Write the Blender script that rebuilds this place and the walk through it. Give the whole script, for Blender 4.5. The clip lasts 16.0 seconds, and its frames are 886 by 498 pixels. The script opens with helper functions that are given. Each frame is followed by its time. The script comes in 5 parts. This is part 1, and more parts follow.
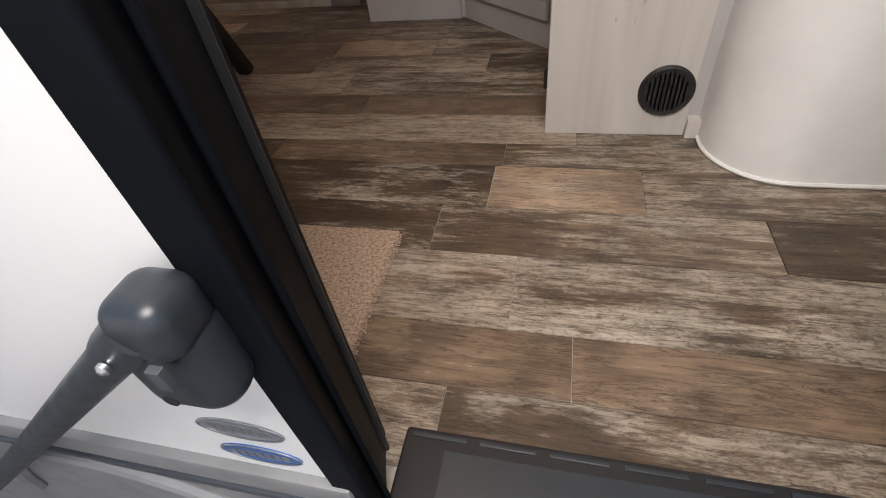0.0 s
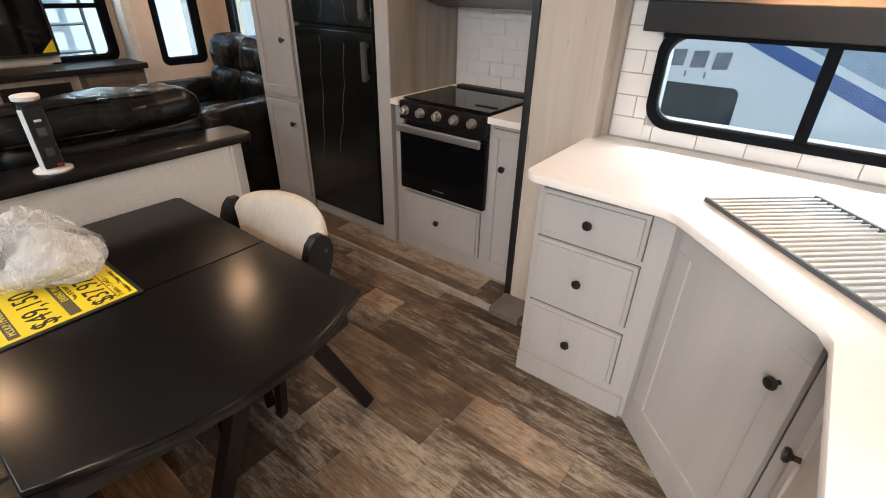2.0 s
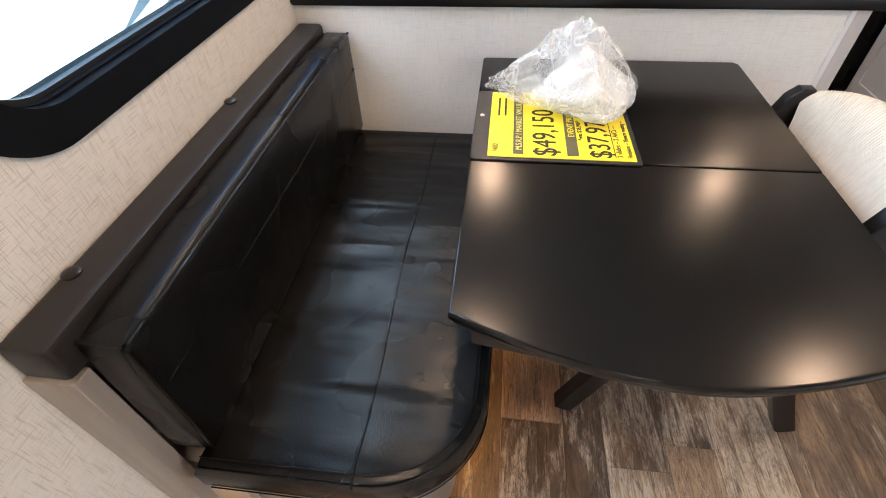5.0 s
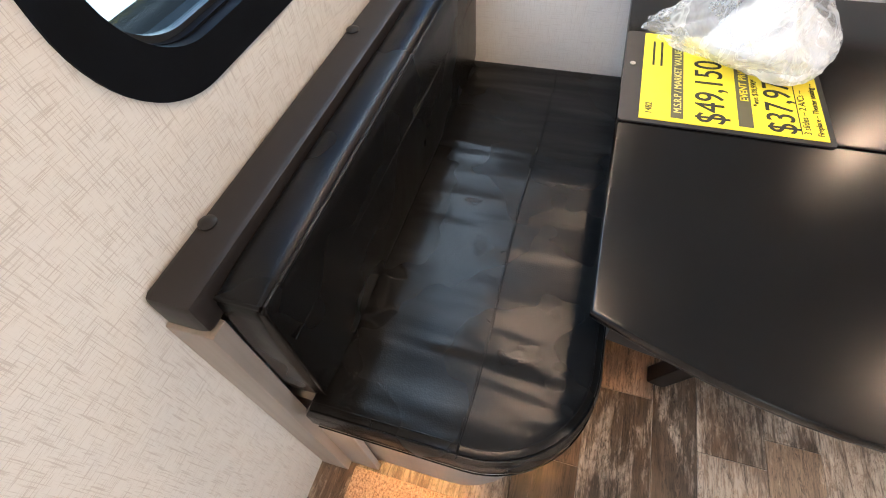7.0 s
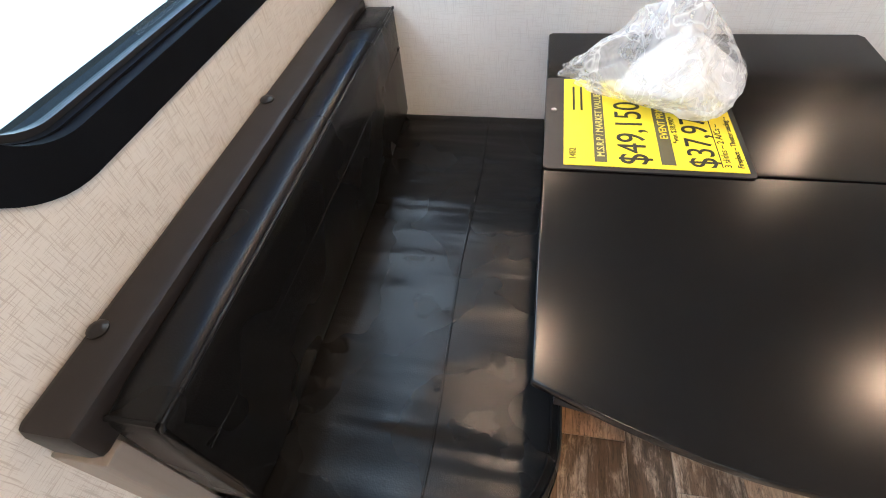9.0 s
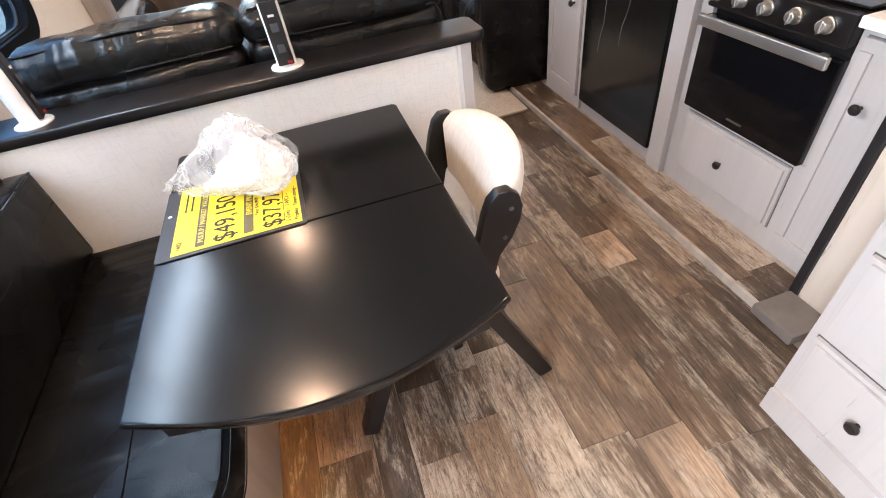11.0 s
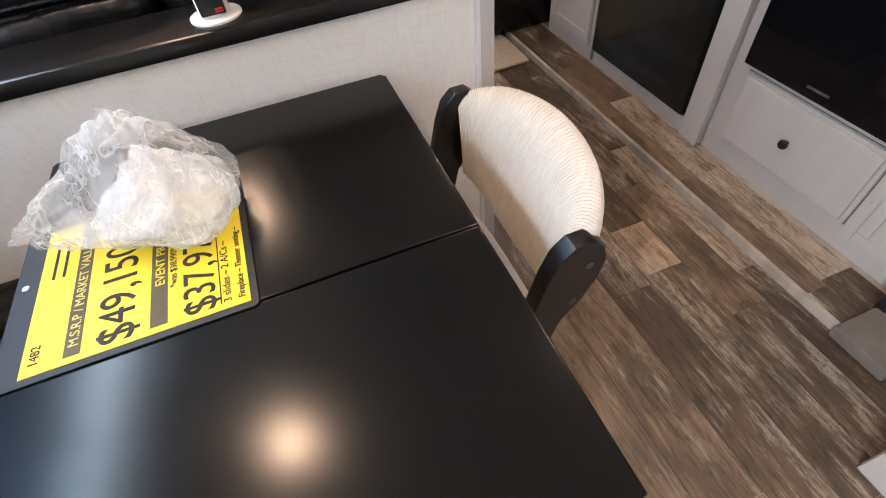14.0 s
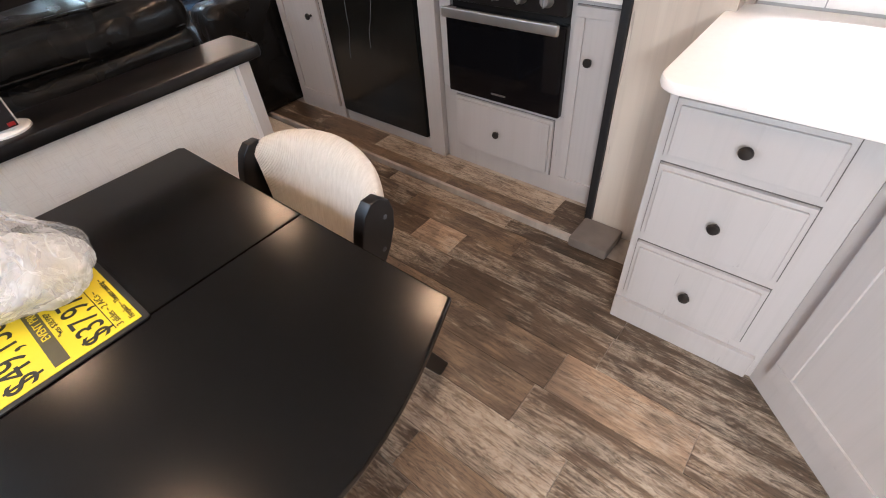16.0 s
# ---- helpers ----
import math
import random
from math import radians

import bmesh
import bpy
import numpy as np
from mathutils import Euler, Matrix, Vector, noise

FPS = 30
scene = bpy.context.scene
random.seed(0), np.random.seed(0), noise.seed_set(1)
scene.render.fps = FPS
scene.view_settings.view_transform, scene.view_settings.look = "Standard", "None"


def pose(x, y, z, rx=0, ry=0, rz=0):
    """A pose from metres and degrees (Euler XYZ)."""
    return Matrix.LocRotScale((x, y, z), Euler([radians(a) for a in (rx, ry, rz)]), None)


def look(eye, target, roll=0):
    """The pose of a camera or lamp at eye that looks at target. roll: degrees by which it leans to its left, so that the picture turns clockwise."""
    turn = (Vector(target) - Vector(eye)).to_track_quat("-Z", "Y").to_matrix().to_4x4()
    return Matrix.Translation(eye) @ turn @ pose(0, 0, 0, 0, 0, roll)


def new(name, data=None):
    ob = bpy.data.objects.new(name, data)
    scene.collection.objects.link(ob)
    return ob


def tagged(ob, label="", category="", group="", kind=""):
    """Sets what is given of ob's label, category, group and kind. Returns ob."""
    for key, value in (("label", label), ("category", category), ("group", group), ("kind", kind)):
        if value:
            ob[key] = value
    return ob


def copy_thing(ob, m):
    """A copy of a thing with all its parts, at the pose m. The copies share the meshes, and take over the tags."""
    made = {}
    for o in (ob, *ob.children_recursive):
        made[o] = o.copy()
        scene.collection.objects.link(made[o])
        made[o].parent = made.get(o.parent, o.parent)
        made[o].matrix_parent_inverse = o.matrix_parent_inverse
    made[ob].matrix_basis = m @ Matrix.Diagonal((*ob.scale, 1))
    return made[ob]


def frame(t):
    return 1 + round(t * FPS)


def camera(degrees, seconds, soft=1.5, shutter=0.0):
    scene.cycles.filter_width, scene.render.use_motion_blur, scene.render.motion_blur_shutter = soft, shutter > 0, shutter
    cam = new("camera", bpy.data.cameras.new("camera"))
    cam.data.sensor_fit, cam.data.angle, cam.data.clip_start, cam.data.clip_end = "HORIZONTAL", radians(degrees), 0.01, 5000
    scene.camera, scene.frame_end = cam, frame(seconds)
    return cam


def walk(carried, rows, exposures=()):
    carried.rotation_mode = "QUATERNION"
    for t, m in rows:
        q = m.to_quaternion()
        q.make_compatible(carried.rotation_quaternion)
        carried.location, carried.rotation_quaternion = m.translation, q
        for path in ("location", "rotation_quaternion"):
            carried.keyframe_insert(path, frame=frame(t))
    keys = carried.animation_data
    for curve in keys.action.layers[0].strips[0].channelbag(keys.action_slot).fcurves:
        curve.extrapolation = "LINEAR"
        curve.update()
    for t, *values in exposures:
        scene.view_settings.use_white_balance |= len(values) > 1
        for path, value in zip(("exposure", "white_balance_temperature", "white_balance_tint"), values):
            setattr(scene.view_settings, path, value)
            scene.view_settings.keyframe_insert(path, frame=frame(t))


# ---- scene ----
cam = camera(86.9, 16.0, 1.0, 0.0)
PATH = [
    (0, (0.346, 0.048, 0.695), (-0.09, 1.429, -0.684), -8.1),
    (0.5, (0.346, 0.298, 0.9), (-0.041, 1.62, -0.55), -7.9),
    (0.9, (0.323, 0.458, 1.077), (-0.216, 1.796, -0.31), -7.1),
    (1, (0.305, 0.457, 1.104), (-0.277, 1.841, -0.218), -5.7),
    (1.1, (0.29, 0.456, 1.116), (-0.356, 1.878, -0.134), -4.5),
    (1.3, (0.261, 0.501, 1.15), (-0.511, 1.955, 0.012), -2.5),
    (1.5, (0.225, 0.614, 1.197), (-0.617, 2.048, 0.085), -1.2),
    (2, (0.119, 0.822, 1.372), (-0.935, 2.211, 0.392), 1.2),
    (2.5, (0.195, 0.868, 1.483), (-1.292, 1.928, 0.668), 0.9),
    (3, (0.232, 0.804, 1.474), (-1.513, 1.372, 0.678), 0.8),
    (3.5, (0.199, 0.805, 1.452), (-1.561, 1.034, 0.531), -0.2),
    (4, (0.021, 0.805, 1.367), (-1.623, 0.87, 0.23), -1.2),
    (4.5, (-0.122, 0.812, 1.294), (-1.598, 0.741, -0.053), -2.2),
    (4.7, (-0.151, 0.845, 1.276), (-1.602, 0.718, -0.093), -2.3),
    (6.8, (-0.267, 0.726, 1.242), (-1.371, 0.282, -0.366), -6.3),
    (7, (-0.266, 0.718, 1.27), (-1.374, 0.287, -0.339), -5.7),
    (7.5, (-0.262, 0.648, 1.257), (-1.392, 0.214, -0.335), -4.2),
    (8, (-0.252, 0.635, 1.226), (-1.344, 0.18, -0.387), -4.1),
    (8.5, (-0.256, 0.615, 1.2), (-1.364, 0.213, -0.415), -3.3),
    (9, (-0.336, 0.761, 1.259), (-1.604, 0.432, -0.253), -6.4),
    (9.5, (-0.287, 0.939, 1.308), (-1.718, 0.921, -0.088), -4.4),
    (10, (-0.184, 1.119, 1.362), (-1.632, 1.305, -0.005), -5.0),
    (10.2, (-0.148, 1.156, 1.365), (-1.599, 1.396, 0.011), -5.1),
    (12.3, (-0.057, 1.236, 1.344), (-1.534, 1.562, 0.035), -12.3),
    (12.5, (-0.06, 1.228, 1.341), (-1.53, 1.561, 0.026), -11.9),
    (13, (-0.138, 1.185, 1.306), (-1.559, 1.491, -0.067), -11.3),
    (13.5, (-0.347, 1.211, 1.244), (-1.714, 1.476, -0.192), -10.2),
    (14, (-0.533, 1.246, 1.242), (-1.785, 1.602, -0.277), -7.3),
    (14.5, (-0.568, 1.275, 1.242), (-1.763, 1.714, -0.299), -6.7),
    (15, (-0.528, 1.269, 1.237), (-1.694, 1.798, -0.299), -7.0),
    (15.5, (-0.407, 1.188, 1.3), (-1.565, 1.913, -0.161), -6.2),
    (16, (-0.248, 1.059, 1.319), (-1.236, 2.134, -0.048), -5.5),
]
EXPOSURES = [(0, 0.4, 6500, 12), (0.5, 1.0, 7000, 15), (1.0, 1.1, 7000, 14), (1.5, 1.45, 6600, 11), (2.0, 1.8, 6400, 9), (3.0, 2.3, 6250, 7), (4.5, 2.55, 5750, 6), (7.0, 2.78, 5430, 5), (8.5, 2.6, 5450, 5), (9.5, 2.85, 5500, 6), (10.0, 3.0, 5600, 8), (12.5, 3.0, 5750, 10), (14.0, 2.45, 5650, 8), (15.0, 2.45, 5750, 9), (16.0, 2.25, 5900, 11)]
walk(cam, [(t, look(eye, target, roll)) for t, eye, target, roll in PATH], EXPOSURES)

# ---- world, sun and large lights ----
world = bpy.data.worlds.new("sky")
scene.world = world
world.use_nodes = True
wn = world.node_tree.nodes
sky = wn.new("ShaderNodeTexSky")
sky.sky_type = "NISHITA"
sky.sun_disc = False
sky.sun_elevation, sky.sun_rotation = radians(58), radians(29)
world.node_tree.links.new(sky.outputs[0], wn["Background"].inputs[0])
wn["Background"].inputs[1].default_value = 0.15

sun = new("sun", bpy.data.lights.new("sun", "SUN"))
sun.data.energy, sun.data.angle, sun.data.color = 4.0, radians(0.6), (1.0, 0.95, 0.88)
sun.matrix_world = look((0, 0, 0), (-0.30, -0.55, -1.0))


def area(name, eye, target, w, h, power, color):
    lamp = new(name, bpy.data.lights.new(name, "AREA"))
    lamp.data.shape, lamp.data.size, lamp.data.size_y = "RECTANGLE", w, h
    lamp.data.energy, lamp.data.color = power, color
    lamp.matrix_world = look(eye, target)
    return lamp


# daylight entering at the head of each window and of the doorway
DAY = (0.86, 0.94, 1.0)
area("window_daylight", (-1.5, 0.262, 1.71), (-1.4, 1.6, 1.10), 1.70, 0.12, 2.8, DAY)
area("window_daylight", (0.13, 2.76, 1.24), (0.13, 1.6, 0.6), 0.85, 0.06, 2.0, DAY)
area("window_daylight", (-4.40, 0.66, 1.52), (-2.0, 0.9, 0.8), 0.42, 0.08, 2.0, DAY)
area("window_daylight", (-4.40, 2.15, 1.52), (-2.0, 1.9, 0.8), 0.42, 0.08, 2.0, DAY)
area("window_daylight", (-3.62, 3.28, 1.54), (-3.0, 1.6, 0.6), 0.50, 0.08, 1.5, DAY)
doorway = area("doorway_daylight", (0.45, -0.14, 1.66), (0.48, 0.70, 0.0), 0.62, 0.5, 15.0, (1.0, 0.95, 0.88))
doorway.data.spread = radians(140)


# ---- materials ----
def rgba(c):
    return (c[0], c[1], c[2], 1.0)


class Mat:
    """A node material with its principled shader, and short ways to add nodes to it."""

    def __init__(self, name, color=(0.5, 0.5, 0.5), rough=0.5, metal=0.0):
        self.m = bpy.data.materials.new(name)
        self.m.use_nodes = True
        self.t = self.m.node_tree
        self.b = self.t.nodes["Principled BSDF"]
        self.b.inputs["Base Color"].default_value = rgba(color)
        self.b.inputs["Roughness"].default_value = rough
        self.b.inputs["Metallic"].default_value = metal
        self.co = None

    def node(self, kind, **values):
        n = self.t.nodes.new(kind)
        for k, v in values.items():
            n.inputs[k.replace("_", " ")].default_value = v
        return n

    def link(self, a, b):
        self.t.links.new(a, b)

    def coords(self, scale=(1, 1, 1), rot=(0, 0, 0)):
        if self.co is None:
            self.co = self.t.nodes.new("ShaderNodeTexCoord")
        mp = self.t.nodes.new("ShaderNodeMapping")
        mp.inputs["Scale"].default_value = scale
        mp.inputs["Rotation"].default_value = rot
        self.link(self.co.outputs["Object"], mp.inputs["Vector"])
        return mp.outputs["Vector"]

    def noise(self, vec, scale, detail=4.0, rough=0.55, distort=0.0):
        n = self.node("ShaderNodeTexNoise", Scale=scale, Detail=detail, Roughness=rough, Distortion=distort)
        self.link(vec, n.inputs["Vector"])
        return n.outputs["Fac"]

    def ramp(self, fac, stops):
        r = self.t.nodes.new("ShaderNodeValToRGB")
        e = r.color_ramp.elements
        while len(e) < len(stops):
            e.new(0.5)
        for el, (p, c) in zip(e, stops):
            el.position = p
            el.color = rgba(c) if isinstance(c, tuple) else (c, c, c, 1)
        self.link(fac, r.inputs["Fac"])
        return r.outputs["Color"]

    def mix(self, fac, a, b, blend="MIX"):
        n = self.t.nodes.new("ShaderNodeMix")
        n.data_type, n.blend_type = "RGBA", blend
        for sock, v in ((n.inputs[0], fac), (n.inputs[6], a), (n.inputs[7], b)):
            if isinstance(v, bpy.types.NodeSocket):
                self.link(v, sock)
            elif isinstance(v, tuple):
                sock.default_value = rgba(v)
            else:
                sock.default_value = v
        return n.outputs[2]

    def math(self, op, a, b=0.0):
        n = self.t.nodes.new("ShaderNodeMath")
        n.operation = op
        for sock, v in ((n.inputs[0], a), (n.inputs[1], b)):
            if isinstance(v, bpy.types.NodeSocket):
                self.link(v, sock)
            else:
                sock.default_value = v
        return n.outputs[0]

    def color(self, sock):
        self.link(sock, self.b.inputs["Base Color"])

    def rough(self, sock):
        self.link(sock, self.b.inputs["Roughness"])

    def bump(self, height, strength=0.3, distance=0.002):
        n = self.node("ShaderNodeBump", Strength=strength, Distance=distance)
        self.link(height, n.inputs["Height"])
        self.link(n.outputs["Normal"], self.b.inputs["Normal"])


def plain(name, color, rough=0.5, metal=0.0, vary=0.12, scale=14.0, bump=0.05, rv=0.05, spec=0.5):
    m = Mat(name, color, rough, metal)
    v = m.coords()
    n = m.noise(v, scale, 5)
    dark = tuple(c * (1 - vary) for c in color)
    light = tuple(min(1.0, c * (1 + vary)) for c in color)
    m.color(m.ramp(n, [(0.3, dark), (0.7, light)]))
    m.rough(m.ramp(m.noise(v, scale * 3.1, 3), [(0.3, max(0.02, rough - rv)), (0.7, min(1, rough + rv))]))
    m.b.inputs["Specular IOR Level"].default_value = spec
    if bump:
        m.bump(m.noise(v, scale * 12, 3), bump, 0.001)
    return m.m


def whitewash(name, light, dark, seed, grain=0.90, knots=0.70):
    """Pale whitewashed board with grain that runs upright, and a few thin knots."""
    m = Mat(name, light, 0.55)
    v = m.coords((9, 9, 0.8))
    v2 = m.coords((60, 60, 1.6))
    mp = v.node.inputs["Location"]
    mp.default_value = (seed, seed * 0.7, 0)
    broad = m.ramp(m.noise(v, 1.0, 3, 0.5, 0.6), [(0.32, dark), (0.62, light)])
    fine = m.ramp(m.noise(v2, 1.0, 4, 0.6, 0.4), [(0.25, grain), (0.5, 1.0)])
    crack = m.ramp(m.noise(m.coords((22, 22, 2.4)), 1.0, 2, 0.5, 2.0), [(0.245, knots), (0.265, 1.0)])
    m.color(m.mix(1.0, m.mix(1.0, broad, fine, "MULTIPLY"), crack, "MULTIPLY"))
    m.bump(fine, 0.12, 0.001)
    return m.m


def plank_material():
    """Weathered plank print: brown and grey boards with worn whitish paint along the grain."""
    m = Mat("weathered_plank", (0.15, 0.1, 0.07), 0.36)
    info = m.t.nodes.new("ShaderNodeObjectInfo")
    rnd = info.outputs["Random"]
    sc = m.t.nodes.new("ShaderNodeVectorMath")
    sc.operation = "SCALE"
    sc.inputs[0].default_value = (37.0, 53.0, 11.0)
    m.link(rnd, sc.inputs["Scale"])

    def shifted(scale):
        add = m.t.nodes.new("ShaderNodeVectorMath")
        add.operation = "ADD"
        m.link(m.coords(scale), add.inputs[0])
        m.link(sc.outputs[0], add.inputs[1])
        return add.outputs[0]

    tone = info.outputs["Color"]
    amount = info.outputs["Alpha"]
    grain = m.noise(shifted((4.2, 44, 1)), 1.0, 7, 0.68, 1.0)
    fine = m.noise(shifted((11.0, 95, 1)), 1.0, 6, 0.70, 0.9)
    blot = m.noise(shifted((3.6, 13.0, 1)), 1.0, 4, 0.55, 0.8)
    chip = m.noise(shifted((24, 70, 1)), 1.0, 7, 0.74, 0.9)
    cloud = m.noise(shifted((5, 6, 1)), 1.0, 5, 0.6, 0.5)
    base = m.mix(m.ramp(grain, [(0.3, 0.0), (0.7, 1.0)]), (0.062, 0.041, 0.027), (0.185, 0.125, 0.080))
    base = m.mix(m.ramp(blot, [(0.38, 0.0), (0.62, 0.7)]), base, (0.165, 0.115, 0.075))
    base = m.mix(m.ramp(cloud, [(0.40, 0.55), (0.55, 0.0)]), base, (0.040, 0.030, 0.023))
    base = m.mix(1.0, base, tone, "MULTIPLY")
    wear = m.math("ADD", m.math("MULTIPLY", grain, 0.33), m.math("ADD", m.math("MULTIPLY", blot, 0.39), m.math("MULTIPLY", chip, 0.28)))
    wear = m.math("ADD", wear, m.math("MULTIPLY", m.math("SUBTRACT", amount, 0.44), 0.26))
    mask = m.ramp(wear, [(0.500, 0.0), (0.565, 0.58), (0.66, 0.92)])
    lines = m.ramp(fine, [(0.37, 0.2), (0.47, 1.0)])
    mask = m.math("MULTIPLY", mask, lines)
    pit = m.noise(shifted((60, 90, 1)), 1.0, 4, 0.7, 0.6)
    mask = m.math("MULTIPLY", mask, m.ramp(pit, [(0.36, 0.25), (0.47, 1.0)]))
    pale = m.mix(cloud, (0.26, 0.215, 0.17), (0.58, 0.505, 0.41))
    crack = m.noise(shifted((3.4, 34, 1)), 1.0, 8, 0.66, 1.3)
    split = m.ramp(crack, [(0.482, 1.0), (0.5, 0.30), (0.512, 1.0)])
    hair = m.ramp(m.noise(shifted((7.0, 80, 1)), 1.0, 6, 0.7, 1.0), [(0.470, 1.0), (0.5, 0.42), (0.525, 1.0)])
    gate = m.ramp(m.noise(shifted((2.2, 9.0, 1)), 1.0, 3, 0.5, 0.4), [(0.42, 0.0), (0.56, 1.0)])
    split = m.mix(1.0, split, m.mix(gate, (1.0, 1.0, 1.0), hair), "MULTIPLY")
    m.color(m.mix(1.0, m.mix(1.0, m.mix(mask, base, pale), split, "MULTIPLY"), m.ramp(fine, [(0.34, 0.55), (0.44, 0.94), (0.62, 1.12)]), "MULTIPLY"))
    m.rough(m.ramp(grain, [(0.3, 0.30), (0.7, 0.46)]))
    m.bump(m.math("ADD", grain, fine), 0.12, 0.001)
    return m.m


def linen_wall(name, k, ink=1.0):
    """Beige wall covering printed with a fine cross-hatched linen weave."""
    m = Mat(name, (0.62, 0.54, 0.46), 0.75)
    a = m.noise(m.coords((22, 22, 560), (0, radians(2), 0)), 1.0, 3, 0.65)
    b = m.noise(m.coords((560, 560, 22), (0, radians(2), 0)), 1.0, 3, 0.65)
    dash = m.math("MULTIPLY", m.ramp(a, [(0.37, 0.0), (0.46, 1.0)]), m.ramp(b, [(0.37, 0.0), (0.46, 1.0)]))
    soft = m.ramp(m.math("ADD", a, b), [(0.42, (0.535 * k, 0.51 * k, 0.465 * k)), (0.60, (0.67 * k, 0.645 * k, 0.595 * k))])
    fibre = m.mix(m.math("ADD", m.math("MULTIPLY", dash, ink), 1.0 - ink), (0.515 * k, 0.475 * k, 0.425 * k), soft)
    m.color(m.mix(m.ramp(m.noise(m.coords(), 3.0, 3), [(0.3, 0.0), (0.7, 0.15)]), fibre, (0.55 * k, 0.495 * k, 0.45 * k)))
    m.bump(dash, 0.10, 0.001)
    return m.m


def leather(name, color, folds, amount=1.0):
    """Black hide: fine pebble, soft wrinkles, and tucks that run across the given scale's slow axis."""
    m = Mat(name, color, 0.27)
    m.b.inputs["Specular IOR Level"].default_value = 0.23
    v = m.coords()
    cells = m.node("ShaderNodeTexVoronoi", Scale=380.0)
    m.link(v, cells.inputs["Vector"])
    wrinkle = m.noise(m.coords((4, 4, 4)), 1.6, 2, 0.4, 0.0)
    fold = m.noise(m.coords(folds), 1.0, 2, 0.35, 0.2)
    tuck = m.math("POWER", fold, 1.5)
    patch = m.ramp(m.noise(v, 3.0, 2), [(0.30, 0.45), (0.70, 1.0)])
    h = m.math("ADD", m.math("MULTIPLY", cells.outputs["Distance"], 0.012), m.math("ADD", m.math("MULTIPLY", wrinkle, 0.06), m.math("MULTIPLY", m.math("MULTIPLY", tuck, patch), 1.5 * amount)))
    m.bump(h, 0.65, 0.022)
    m.rough(m.ramp(wrinkle, [(0.3, 0.23), (0.7, 0.31)]))
    m.color(m.ramp(m.noise(v, 7, 3), [(0.3, tuple(c * 0.8 for c in color)), (0.7, tuple(c * 1.25 for c in color))]))
    return m.m


def glass_material():
    m = Mat("window_glass", (1, 1, 1), 0.0)
    tr = m.t.nodes.new("ShaderNodeBsdfTransparent")
    tr.inputs["Color"].default_value = (0.70, 0.79, 0.82, 1)
    gl = m.t.nodes.new("ShaderNodeBsdfGlossy")
    gl.inputs["Roughness"].default_value = 0.02
    lw = m.t.nodes.new("ShaderNodeLayerWeight")
    lw.inputs["Blend"].default_value = 0.5
    gloss = m.math("ADD", m.math("MULTIPLY", m.math("POWER", lw.outputs["Facing"], 4.0), 0.35), 0.02)
    mx = m.t.nodes.new("ShaderNodeMixShader")
    m.link(gloss, mx.inputs[0])
    m.link(tr.outputs[0], mx.inputs[1])
    m.link(gl.outputs[0], mx.inputs[2])
    m.link(mx.outputs[0], m.t.nodes["Material Output"].inputs["Surface"])
    return m.m


def bag_material(low, high, relief=0.7):
    """Milky thin film: partly clear, lit through from behind, with glossy creases."""
    m = Mat("clear_plastic_bag", (0.93, 0.94, 0.95), 0.16)
    v = m.coords()
    crease = m.noise(v, 9.0, 4, 0.6, 1.6)
    ridge = m.ramp(m.noise(m.coords((14, 14, 5)), 1.0, 3, 0.5, 1.8), [(0.475, 0.0), (0.5, 1.0), (0.525, 0.0)])
    m.bump(m.math("ADD", crease, m.math("MULTIPLY", ridge, 0.25)), relief, 0.02)
    thin = m.t.nodes.new("ShaderNodeBsdfTranslucent")
    thin.inputs["Color"].default_value = (0.93, 0.94, 0.95, 1)
    body = m.t.nodes.new("ShaderNodeMixShader")
    body.inputs[0].default_value = 0.35
    m.link(m.b.outputs[0], body.inputs[1])
    m.link(thin.outputs[0], body.inputs[2])
    tr = m.t.nodes.new("ShaderNodeBsdfTransparent")
    mx = m.t.nodes.new("ShaderNodeMixShader")
    m.link(m.math("ADD", m.ramp(crease, [(0.36, low), (0.62, high)]), m.math("MULTIPLY", ridge, 0.3)), mx.inputs[0])
    m.link(tr.outputs[0], mx.inputs[1])
    m.link(body.outputs[0], mx.inputs[2])
    m.link(mx.outputs[0], m.t.nodes["Material Output"].inputs["Surface"])
    return m.m


def emitter(name, color, power):
    m = Mat(name, color, 0.5)
    m.b.inputs["Emission Color"].default_value = rgba(color)
    m.b.inputs["Emission Strength"].default_value = power
    return m.m


def rope_material():
    m = Mat("cream_rope", (0.74, 0.66, 0.54), 0.8)
    n = m.noise(m.coords((160, 30, 30)), 1.0, 3)
    m.color(m.ramp(n, [(0.3, (0.58, 0.53, 0.46)), (0.65, (0.66, 0.61, 0.54))]))
    m.bump(n, 0.1, 0.001)
    return m.m


def film_black():
    """Black appliance front under slack protective film: gloss with soft upright ripples."""
    m = Mat("black_film_gloss", (0.005, 0.006, 0.006), 0.13)
    n = m.noise(m.coords((9, 9, 0.9)), 1.0, 2, 0.4, 1.6)
    m.rough(m.ramp(m.noise(m.coords((5, 5, 2)), 1.0, 3), [(0.3, 0.10), (0.7, 0.20)]))
    m.bump(n, 0.25, 0.004)
    return m.m


